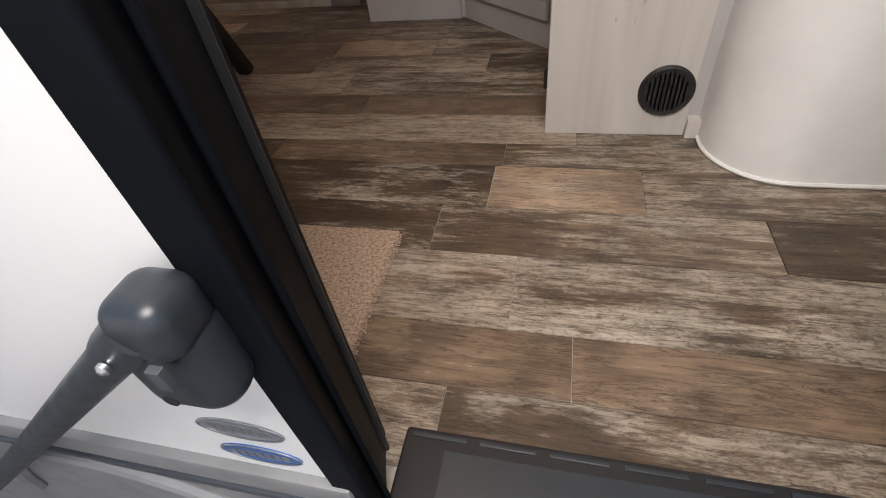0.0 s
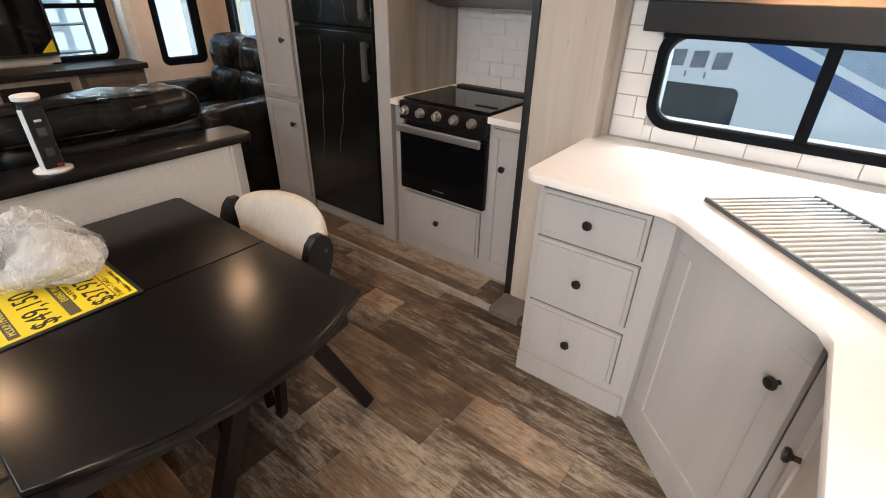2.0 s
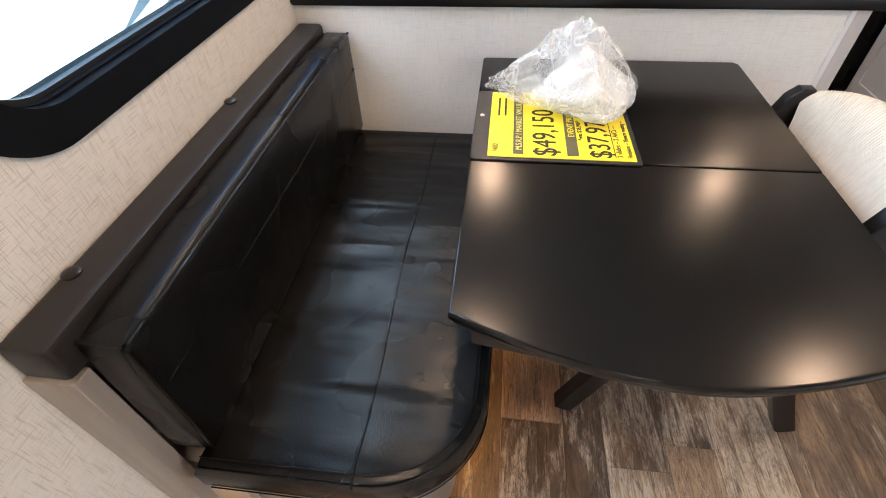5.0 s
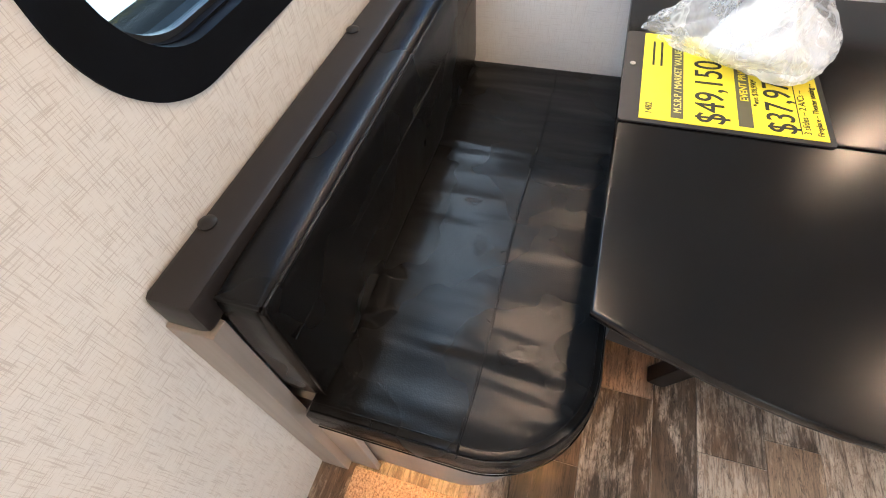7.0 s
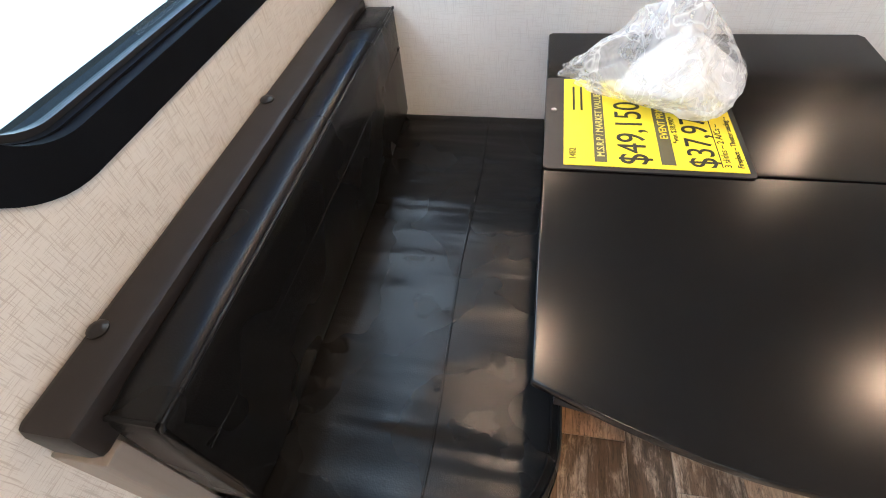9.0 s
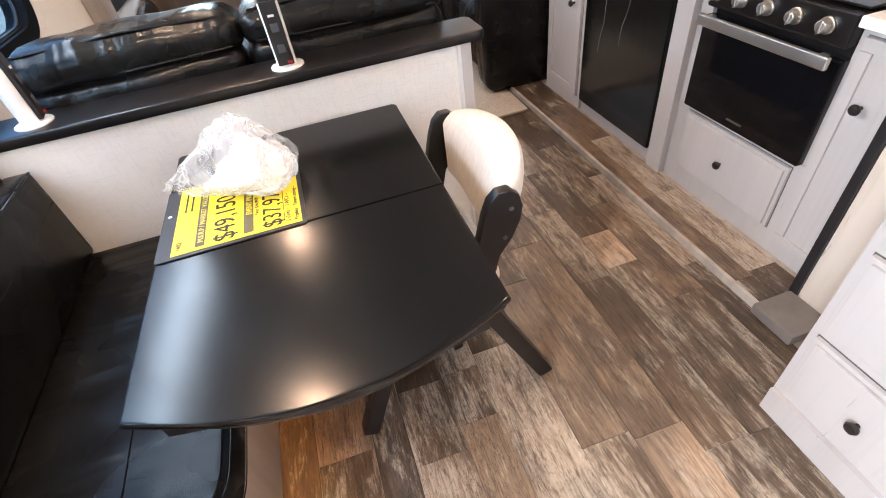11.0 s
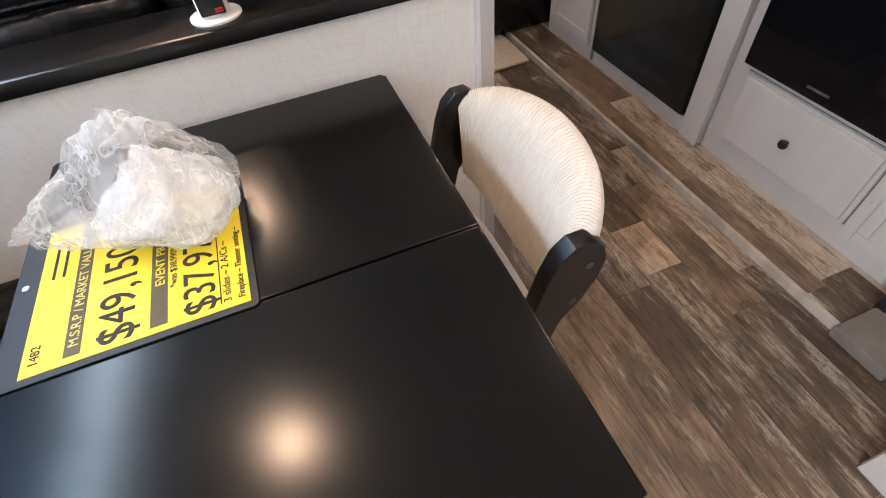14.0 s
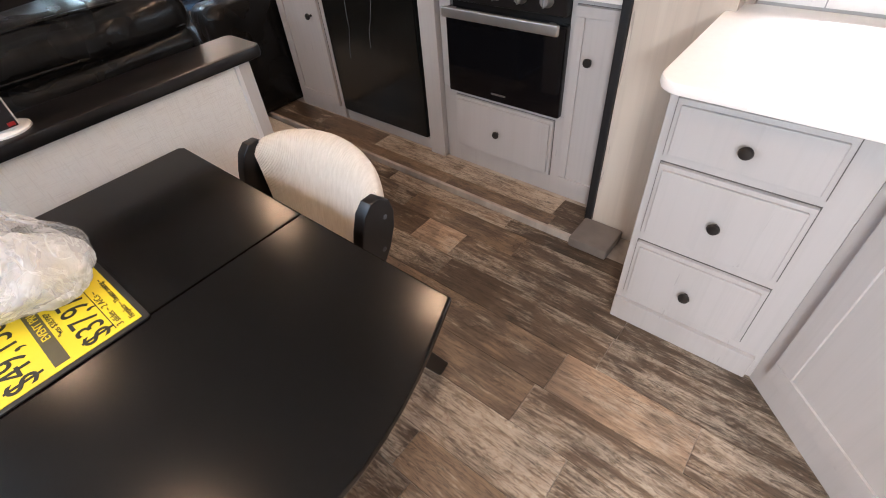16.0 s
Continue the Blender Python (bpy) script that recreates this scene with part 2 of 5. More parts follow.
def gravel():
    m = Mat("pale_gravel", (0.5, 0.48, 0.45), 0.9)
    v = m.coords()
    vo = m.node("ShaderNodeTexVoronoi", Scale=26.0)
    m.link(v, vo.inputs["Vector"])
    big = m.noise(v, 0.7, 4)
    m.color(m.mix(big, m.ramp(vo.outputs["Color"], [(0.2, (0.15, 0.14, 0.125)), (0.8, (0.30, 0.28, 0.255))]), (0.25, 0.24, 0.22)))
    m.bump(vo.outputs["Distance"], 0.6, 0.02)
    return m.m


PLANK = plank_material()
LINEN = linen_wall("linen_wallpaper", 1.0)
PALELINEN = linen_wall("pale_linen_panel", 1.30, 0.4)
WASH = whitewash("whitewashed_wood", (0.425, 0.404, 0.393), (0.398, 0.376, 0.364), 0.0, 0.95, 0.85)
WASHPINE = whitewash("pale_pine_panel", (0.56, 0.52, 0.485), (0.48, 0.44, 0.40), 5.0)
BENCHWOOD = whitewash("bench_plywood", (0.33, 0.295, 0.265), (0.28, 0.25, 0.22), 7.0)
GREYWOOD = whitewash("grey_wood_trim", (0.40, 0.355, 0.31), (0.25, 0.215, 0.185), 9.0)
BROWNWOOD = whitewash("brown_cabinet_wood", (0.20, 0.145, 0.105), (0.125, 0.088, 0.062), 3.0)
CONSOLEWOOD = whitewash("dark_console_wood", (0.15, 0.12, 0.098), (0.10, 0.078, 0.062), 4.0)
TAUPE = plain("taupe_cap_vinyl", (0.017, 0.0145, 0.0135), 0.42, vary=0.12, rv=0.02, spec=0.28)
ESPRESSO = plain("espresso_table_lacquer", (0.0040, 0.0034, 0.0032), 0.20, vary=0.2, scale=5, bump=0.0, rv=0.01, spec=0.30)
BLACKWOOD = plain("black_lacquered_wood", (0.008, 0.007, 0.007), 0.28, vary=0.2, bump=0.0, rv=0.0, spec=0.4)
LEATHER = leather("black_leather", (0.006, 0.006, 0.006), (13, 2.4, 6))
SMOOTHHIDE = leather("black_smooth_leather", (0.005, 0.005, 0.005), (9, 3, 5), 0.25)
TUCKED = leather("black_tucked_leather", (0.006, 0.006, 0.006), (4, 19, 3), 0.7)
BROWNLEATHER = leather("dark_brown_leather", (0.020, 0.014, 0.010), (8, 4, 6))
WHITEWALL = plain("white_gloss_panel", (0.78, 0.76, 0.74), 0.35, vary=0.03)
QUARTZ = plain("white_quartz", (0.80, 0.765, 0.735), 0.30, vary=0.02, scale=60, bump=0.0, rv=0.01)
TILE = plain("white_ceramic_tile", (0.80, 0.77, 0.75), 0.18, vary=0.03, scale=5)
GROUT = plain("grey_grout", (0.42, 0.41, 0.40), 0.9)
PALEGROUT = plain("pale_grout", (0.75, 0.735, 0.72), 0.8)
CEIL = plain("white_ceiling_panel", (0.74, 0.71, 0.67), 0.7, vary=0.03)
PEACH = plain("peach_wall_panel", (0.64, 0.52, 0.42), 0.7, vary=0.05)
RUBBER = plain("black_rubber", (0.011, 0.011, 0.012), 0.45, bump=0.0, rv=0.03)
JAMBBLACK = plain("black_painted_jamb", (0.0030, 0.0035, 0.0042), 0.40, bump=0.0, rv=0.02, spec=0.05)
JAMBWOOD = whitewash("tan_wood_panel", (0.56, 0.50, 0.43), (0.48, 0.42, 0.355), 3.0)
SLATE = plain("dark_slate_plastic", (0.026, 0.031, 0.037), 0.36)
FRAMEBLACK = plain("black_aluminium_frame", (0.007, 0.008, 0.010), 0.42, bump=0.0, rv=0.02, spec=0.02)
DARKGREY = plain("charcoal_plastic", (0.060, 0.066, 0.074), 0.42)
GREYTRIM = plain("grey_moulded_trim", (0.26, 0.255, 0.25), 0.5)
CHROME = plain("brushed_steel", (0.76, 0.75, 0.73), 0.36, 1.0, vary=0.04, bump=0.0, rv=0.0)
ALU = plain("bare_aluminium", (0.55, 0.55, 0.55), 0.35, 1.0)
BLACKGLASS = plain("black_glass", (0.004, 0.004, 0.005), 0.05, vary=0.1, bump=0.0)
FILM = film_black()
BRONZE = plain("dark_bronze_knob", (0.035, 0.032, 0.030), 0.32, 0.6)
GLASS = glass_material()
BAG = bag_material(0.08, 0.40, 0.35)
BAGINNER = bag_material(0.35, 0.88, 0.25)
COVER = plain("grey_brown_cover", (0.15, 0.13, 0.115), 0.5)
ROPE = rope_material()
CREASE = plain("creased_film", (0.12, 0.125, 0.13), 0.3, bump=0.0)
YELLOW = plain("yellow_card", (0.86, 0.68, 0.015), 0.45, vary=0.04)
INK = plain("black_marker_ink", (0.02, 0.018, 0.012), 0.7, bump=0.0)
INKGREY = plain("grey_printed_bar", (0.10, 0.085, 0.04), 0.6, bump=0.0)
PALEINK = plain("pale_printed_ink", (0.72, 0.62, 0.16), 0.6, bump=0.0)
TRAILER = plain("white_trailer_skin", (0.88, 0.865, 0.84), 0.35, vary=0.03, scale=2)
STRIPEBLUE = plain("blue_vinyl_stripe", (0.06, 0.14, 0.36), 0.4)
STRIPEGREY = plain("grey_vinyl_stripe", (0.22, 0.23, 0.25), 0.4)
TINTED = plain("tinted_window", (0.035, 0.05, 0.06), 0.08, bump=0.0)
PALETINT = plain("pale_grey_window", (0.22, 0.26, 0.28), 0.12, bump=0.0)
PALEBLUE = plain("pale_blue_grey_vinyl", (0.34, 0.42, 0.50), 0.4)
SLATEBLUE = plain("slate_blue_panel", (0.11, 0.125, 0.14), 0.45, vary=0.08, scale=2)
# dark colour standing in for the shade in gaps round fronts
GAPSHADE = plain("dark_gap_shade", (0.10, 0.092, 0.085), 0.7)
GRAVEL = gravel()
LAMP = emitter("warm_led_lens", (1.0, 0.52, 0.24), 6.5)
RED = plain("red_vehicle_paint", (0.35, 0.02, 0.02), 0.3)
CARPET = plain("beige_carpet", (0.40, 0.34, 0.27), 0.95, vary=0.25, scale=120, bump=0.6)


# ---- building helpers ----
def finish(name, bm, mat, smooth=True):
    bmesh.ops.recalc_face_normals(bm, faces=bm.faces[:])
    me = bpy.data.meshes.new(name)
    bm.to_mesh(me)
    bm.free()
    if mat:
        me.materials.append(mat)
    if smooth:
        for p in me.polygons:
            p.use_smooth = True
        me.set_sharp_from_angle(angle=radians(38))
    ob = new(name, me)
    if smooth:
        wn_mod = ob.modifiers.new("weighted_normal", "WEIGHTED_NORMAL")
        wn_mod.keep_sharp = True
    return ob


def thing(name, base, label, category, group="", kind=""):
    ob = new(name)
    ob.empty_display_size = 0.1
    ob.location = base
    return tagged(ob, label, category, group, kind)


def part(name, bm, mat, parent, label=""):
    ob = finish(name, bm, mat)
    ob.parent = parent
    if parent.type == "EMPTY":
        ob.matrix_parent_inverse = Matrix.Translation(parent.location).inverted()
    return tagged(ob, label)


def single(name, bm, mat, label, category="", group="", kind=""):
    return tagged(finish(name, bm, mat), label, category, group, kind)


def box(x0, x1, y0, y1, z0, z1, bevel=0.0, bm=None, m=None):
    own = bmesh.new()
    bmesh.ops.create_cube(own, size=1.0)
    bmesh.ops.scale(own, vec=(x1 - x0, y1 - y0, z1 - z0), verts=own.verts)
    bmesh.ops.translate(own, vec=((x0 + x1) / 2, (y0 + y1) / 2, (z0 + z1) / 2), verts=own.verts)
    if bevel:
        bmesh.ops.bevel(own, geom=own.edges[:], offset=bevel, segments=2, profile=0.5, affect="EDGES")
    if m:
        bmesh.ops.transform(own, matrix=m, verts=own.verts)
    return merge(bm, own)


def merge(bm, own):
    if bm is None:
        return own
    me = bpy.data.meshes.new("tmp")
    own.to_mesh(me)
    own.free()
    bm.from_mesh(me)
    bpy.data.meshes.remove(me)
    return bm


def prism(points, z0, z1, bevel=0.0, bm=None, m=None):
    """An upright prism over a plan outline."""
    own = bmesh.new()
    vs = [own.verts.new((p[0], p[1], z0)) for p in points]
    f = own.faces.new(vs)
    ext = bmesh.ops.extrude_face_region(own, geom=[f])
    top = [v for v in ext["geom"] if isinstance(v, bmesh.types.BMVert)]
    bmesh.ops.translate(own, vec=(0, 0, z1 - z0), verts=top)
    if bevel:
        rim = [e for e in own.edges if abs(e.verts[0].co.z - e.verts[1].co.z) < 1e-6]
        bmesh.ops.bevel(own, geom=rim, offset=bevel, segments=2, profile=0.5, affect="EDGES")
    if m:
        bmesh.ops.transform(own, matrix=m, verts=own.verts)
    return merge(bm, own)


def rod(a, b, r, r2=None, seg=14, bm=None):
    own = bmesh.new()
    a, b = Vector(a), Vector(b)
    d = b - a
    m = Matrix.Translation((a + b) / 2) @ d.to_track_quat("Z", "Y").to_matrix().to_4x4()
    bmesh.ops.create_cone(own, cap_ends=True, segments=seg, radius1=r, radius2=r if r2 is None else r2, depth=d.length, matrix=m)
    return merge(bm, own)


def beam(a, b, w, h, bevel=0.004, bm=None, side="X"):
    """A straight square-edged bar from a to b."""
    a, b = Vector(a), Vector(b)
    d = b - a
    m = Matrix.Translation((a + b) / 2) @ d.to_track_quat("Z", side).to_matrix().to_4x4()
    return box(-w / 2, w / 2, -h / 2, h / 2, -d.length / 2, d.length / 2, bevel, bm, m)


def tube(points, r, seg=10, bm=None):
    """A round tube along a line of points."""
    own = bmesh.new()
    pts = [Vector(p) for p in points]
    rings = []
    for i, p in enumerate(pts):
        d = (pts[min(i + 1, len(pts) - 1)] - pts[max(i - 1, 0)]).normalized()
        q = d.to_track_quat("Z", "Y")
        rings.append([own.verts.new(p + q @ Vector((r * math.cos(k * math.tau / seg), r * math.sin(k * math.tau / seg), 0))) for k in range(seg)])
    for a, b in zip(rings, rings[1:]):
        for k in range(seg):
            own.faces.new((a[k], a[(k + 1) % seg], b[(k + 1) % seg], b[k]))
    own.faces.new(rings[0][::-1])
    own.faces.new(rings[-1])
    return merge(bm, own)


def lathe(profile, center, seg=20, bm=None, m=None):
    """Turned shape: (radius, height) pairs about a vertical axis through center."""
    own = bmesh.new()
    rings = [[own.verts.new((r * math.cos(k * math.tau / seg), r * math.sin(k * math.tau / seg), z)) for k in range(seg)] for r, z in profile]
    for a, b in zip(rings, rings[1:]):
        for k in range(seg):
            own.faces.new((a[k], a[(k + 1) % seg], b[(k + 1) % seg], b[k]))
    own.faces.new(rings[0][::-1])
    own.faces.new(rings[-1])
    bmesh.ops.transform(own, matrix=Matrix.Translation(center) @ (m or Matrix()), verts=own.verts)
    return merge(bm, own)


def soft_box(x0, x1, y0, y1, z0, z1, r=0.03, puff=0.0, n=10, wobble=0.0, bm=None, m=None, seed=0.0):
    """A cushion: a box with round edges, bulging faces and slight unevenness."""
    own = bmesh.new()
    bmesh.ops.create_cube(own, size=2.0)
    bmesh.ops.subdivide_edges(own, edges=own.edges[:], cuts=n, use_grid_fill=True)
    h = Vector(((x1 - x0) / 2, (y1 - y0) / 2, (z1 - z0) / 2))
    c = Vector(((x0 + x1) / 2, (y0 + y1) / 2, (z0 + z1) / 2))
    r = min(r, *[k * 0.99 for k in h])
    for v in own.verts:
        q = v.co.copy()
        e = Vector([math.copysign(abs(a) ** 0.7, a) for a in q])
        p = Vector((e.x * h.x, e.y * h.y, e.z * h.z))
        inner = Vector([max(-(h[i] - r), min(h[i] - r, p[i])) for i in range(3)])
        d = p - inner
        if d.length > 1e-9:
            p = inner + d.normalized() * r
        k = max(range(3), key=lambda i: abs(q[i]))
        a, b = [i for i in range(3) if i != k]
        p[k] += math.copysign(puff * (1 - q[a] ** 2) * (1 - q[b] ** 2), q[k])
        if wobble:
            s = (p + c) * 9.0 + Vector((seed, 0, 0))
            p += wobble * Vector((noise.noise(s), noise.noise(s + Vector((7, 3, 1))), noise.noise(s + Vector((1, 9, 4)))))
        v.co = c + p
    if m:
        bmesh.ops.transform(own, matrix=m, verts=own.verts)
    return merge(bm, own)


def arc(cx, cy, r, a0, a1, n=8):
    return [(cx + r * math.cos(radians(a0 + (a1 - a0) * i / n)), cy + r * math.sin(radians(a0 + (a1 - a0) * i / n))) for i in range(n + 1)]


def round_rect(x0, x1, y0, y1, r, n=14):
    return arc(x1 - r, y1 - r, r, 0, 90, n) + arc(x0 + r, y1 - r, r, 90, 180, n) + arc(x0 + r, y0 + r, r, 180, 270, n) + arc(x1 - r, y0 + r, r, 270, 360, n)


def ring(outer, inner, d0, d1, m, bm=None):
    """A flat frame between two outlines of equal count, from depth d0 to d1."""
    own = bmesh.new()
    n = len(outer)
    a = [[own.verts.new((p[0], p[1], d)) for p in o] for o in (outer, inner) for d in (d0, d1)]
    o0, o1, i0, i1 = a
    for k in range(n):
        j = (k + 1) % n
        for q in ((o0[k], o0[j], o1[j], o1[k]), (i0[k], i1[k], i1[j], i0[j]), (o1[k], o1[j], i1[j], i1[k]), (o0[k], i0[k], i0[j], o0[j])):
            own.faces.new(q)
    bmesh.ops.transform(own, matrix=m, verts=own.verts)
    return merge(bm, own)


def wall_xz(x0, x1, z0, z1, y0, y1, holes):
    """A wall along x between y0 and y1, with rectangular holes (x0, x1, z0, z1)."""
    bm = bmesh.new()
    xs = sorted({x0, x1, *[h[0] for h in holes], *[h[1] for h in holes]})
    for a, b in zip(xs, xs[1:]):
        cuts = sorted([(h[2], h[3]) for h in holes if h[0] <= a + 1e-6 and h[1] >= b - 1e-6])
        z = z0
        for lo, hi in cuts + [(z1, z1)]:
            if lo > z + 1e-6:
                box(a, b, y0, y1, z, lo, 0, bm)
            z = max(z, hi)
    return bm


def wall_yz(y0, y1, z0, z1, x0, x1, holes):
    bm = wall_xz(y0, y1, z0, z1, -x1, -x0, holes)
    bmesh.ops.transform(bm, matrix=pose(0, 0, 0, 0, 0, 90), verts=bm.verts)
    return bm


# local x, y of a frame drawing -> world: on a wall along x (facing +y or -y), or along y
def on_y(y):
    return Matrix(((1, 0, 0, 0), (0, 0, 1, y), (0, 1, 0, 0), (0, 0, 0, 1)))


def on_x(x):
    return Matrix(((0, 0, 1, x), (1, 0, 0, 0), (0, 1, 0, 0), (0, 0, 0, 1)))


def writing(text, size, m, mat, parent, name="writing"):
    cu = bpy.data.curves.new(name, "FONT")
    cu.body, cu.size, cu.extrude = text, size, 0.0004
    tmp = new("tmp_text", cu)
    dg = bpy.context.evaluated_depsgraph_get()
    me = bpy.data.meshes.new_from_object(tmp.evaluated_get(dg))
    bpy.data.objects.remove(tmp)
    bpy.data.curves.remove(cu)
    me.transform(m)
    me.materials.clear()
    me.materials.append(mat)
    ob = new(name, me)
    ob.parent = parent
    if parent.type == "EMPTY":
        ob.matrix_parent_inverse = Matrix.Translation(parent.location).inverted()
    return ob


KNOB = [(0.006, 0.0), (0.006, 0.012), (0.0085, 0.015), (0.015, 0.019), (0.0165, 0.024), (0.0135, 0.030), (0.004, 0.032)]


def knob(at, out, parent):
    """A turned cabinet knob on a front that faces along out."""
    m = Vector(out).to_track_quat("Z", "Y").to_matrix().to_4x4()
    part("knob", lathe(KNOB, at, 16, None, m), BRONZE, parent, "dark bronze knob")


def panel_door(name, a, b, z0, z1, parent, mat, rail=0.05, thick=0.018, label=""):
    """A framed front between plan points a and b, facing to the left of the way from b to a."""
    a, b = Vector((a[0], a[1], 0)), Vector((b[0], b[1], 0))
    u = (b - a).normalized()
    n = Vector((u.y, -u.x, 0))
    w = (b - a).length
    m = Matrix(((u.x, n.x, 0, a.x), (u.y, n.y, 0, a.y), (0, 0, 1, 0), (0, 0, 0, 1)))
    door = part(name, box(rail - 0.004, w - rail + 0.004, 0.001, thick - 0.007, z0 + rail - 0.004, z1 - rail + 0.004, 0, None, m), mat, parent, label)
    for a0, a1, b0, b1, kind_name in ((0, w, z0, z0 + rail, "rail"), (0, w, z1 - rail, z1, "rail"), (0, rail, z0 + rail, z1 - rail, "stile"), (w - rail, w, z0 + rail, z1 - rail, "stile")):
        part(kind_name, box(a0, a1, 0, thick, b0, b1, 0.002, None, m), mat, door)
    # thin dark sheet behind the door paints the gap's shade
    part("gap_shade", box(-0.0025, w + 0.0025, -0.001, 0.003, z0 - 0.0025, z1 + 0.0025, 0, None, m), GAPSHADE, door, "dark sheet painted as shade in the gap round the door")
    return door


def slab_front(name, a, b, z0, z1, parent, mat, thick=0.024):
    a, b = Vector((a[0], a[1], 0)), Vector((b[0], b[1], 0))
    u = (b - a).normalized()
    n = Vector((u.y, -u.x, 0))
    m = Matrix(((u.x, n.x, 0, a.x), (u.y, n.y, 0, a.y), (0, 0, 1, 0), (0, 0, 0, 1)))
    w = (b - a).length
    bm = box(0, w, 0.002, thick * 0.6, z0, z1, 0.002, None, m)
    box(0.012, w - 0.012, thick * 0.6, thick, z0 + 0.012, z1 - 0.012, 0.003, bm, m)
    front = part(name, bm, mat, parent)
    # thin dark sheet behind the front paints the shadow line
    part("gap_shade", box(-0.003, w + 0.003, -0.001, 0.0035, z0 - 0.003, z1 + 0.003, 0, None, m), GAPSHADE, front, "dark sheet painted as shade in the gap round the drawer front")
    return front


def window_unit(name, label, m, x0, x1, z0, z1, r, bars_x=(), bars_z=(), w=0.045, depth=0.05, rim=0.02):
    """A black framed window with round corners, glazing bars and panes, drawn in a wall's own plane."""
    win = thing(name, m @ Vector(((x0 + x1) / 2, z0, 0)), label, "window", kind="structure")
    part("window_frame", ring(round_rect(x0 - rim, x1 + rim, z0 - rim, z1 + rim, r + rim), round_rect(x0 + w * 0.9, x1 - w * 0.9, z0 + w * 0.9, z1 - w * 0.9, max(0.01, r - w * 0.3)), -depth, 0.012, m), FRAMEBLACK, win)
    part("inner_frame", ring(round_rect(x0 + w * 0.9 - 0.002, x1 - w * 0.9 + 0.002, z0 + w * 0.9 - 0.002, z1 - w * 0.9 + 0.002, max(0.01, r - w * 0.3)), round_rect(x0 + w, x1 - w, z0 + w, z1 - w, max(0.01, r - w * 0.6)), -depth + 0.004, -0.006, m), FRAMEBLACK, win)
    part("seal", ring(round_rect(x0 + w - 0.004, x1 - w + 0.004, z0 + w - 0.004, z1 - w + 0.004, max(0.01, r - w * 0.6)), round_rect(x0 + w + 0.006, x1 - w - 0.006, z0 + w + 0.006, z1 - w - 0.006, max(0.01, r - w * 0.6)), -0.030, -0.018, m), RUBBER, win)
    for bx in bars_x:
        part("glazing_bar", box(bx - 0.018, bx + 0.018, z0 + w, z1 - w, -0.035, -0.005, 0.002, None, m), FRAMEBLACK, win)
    for bz in bars_z:
        part("glazing_bar", box(x0 + w, x1 - w, bz - 0.016, bz + 0.016, -0.034, -0.008, 0.002, None, m), FRAMEBLACK, win)
    pane = part("pane", prism(round_rect(x0 + w - 0.002, x1 - w + 0.002, z0 + w - 0.002, z1 - w + 0.002, 0.03), -0.026, -0.022, 0, None, m), GLASS, win)
    pane.visible_shadow = False
    return win


# ---- the large structure ----
single("ground", box(-60, 60, -60, 60, -1.0, -0.75), GRAVEL, "pale gravel and concrete lot outside", "ground", kind="structure")

WIN1 = (-2.42, -0.550, 0.957, 1.80)
def inset(w, d=0.03):
    return (w[0] + d, w[1] - d, w[2] + d, w[3] - d)


single("wall_door_side", wall_xz(-4.30, 2.4, -0.05, 2.05, 0.22, 0.27, [inset(WIN1), (0.125, 0.80, -0.05, 1.95)]), LINEN, "beige linen-patterned wall beside the dinette", "wall", kind="structure")
single("wall_outer_skin", wall_xz(-4.36, 2.4, 0.165, 2.12, 0.205, 0.22, [inset(WIN1), (0.157, 0.84, 0.165, 1.99)]), TRAILER, "glossy white outer skin of the trailer", "wall", kind="structure")
window_unit("window_1", "black framed dinette window with sliding panes", on_y(0.262), *WIN1, 0.13, (-1.47,), (1.52,), 0.034, 0.064)

WIN2 = (-0.344, 0.60, 0.945, 1.27)
single("wall_sink_side", wall_xz(-0.50, 2.4, -0.05, 2.05, 2.67, 2.73, [inset(WIN2, 0.02)]), GROUT, "sink wall behind white tiles", "wall", kind="structure")
window_unit("window_2", "black framed window over the sink", on_y(2.658), *WIN2, 0.08, (0.125,), (), 0.024, 0.035, 0.006)

# slide-out box with fridge, cooker and sofa
single("wall_slide_back", wall_xz(-4.20, -0.72, -0.05, 1.80, 3.20, 3.25, [inset((-3.90, -3.35, 0.95, 1.58), 0.015)]), PEACH, "back wall of the slide-out room", "wall", kind="structure")
window_unit("window_3", "black framed slide-out window above the sofa", on_y(3.19), -3.90, -3.35, 0.95, 1.58, 0.04, (), (), 0.035)
single("wall_slide_end", box(-0.78, -0.72, 2.66, 3.2, -0.05, 1.80), LINEN, "end wall of the slide-out", "wall", kind="structure")
single("wall_slide_rear", wall_yz(2.50, 3.2, -0.05, 1.80, -4.20, -4.15, [inset((2.66, 3.0, 0.78, 1.58), 0.015)]), PEACH, "rear end wall of the slide-out", "wall", kind="structure")
window_unit("window_4", "tall black framed window in the slide-out", on_x(-4.16), 2.66, 3.0, 0.78, 1.58, 0.04, (), (), 0.035)
single("ceiling_slide", box(-4.20, -0.72, 2.5, 3.25, 1.72, 1.80), CEIL, "low white ceiling of the slide-out", "ceiling", kind="structure")
single("wall_slide_header", box(-4.15, -0.50, 2.52, 2.60, 1.70, 2.05, 0.004), LINEN, "beige header over the slide-out opening", "wall", kind="structure")
single("trim_header", box(-4.15, -0.80, 2.50, 2.52, 1.68, 1.75, 0.003), GREYWOOD, "grey wood trim along the slide-out header", "trim", kind="structure")

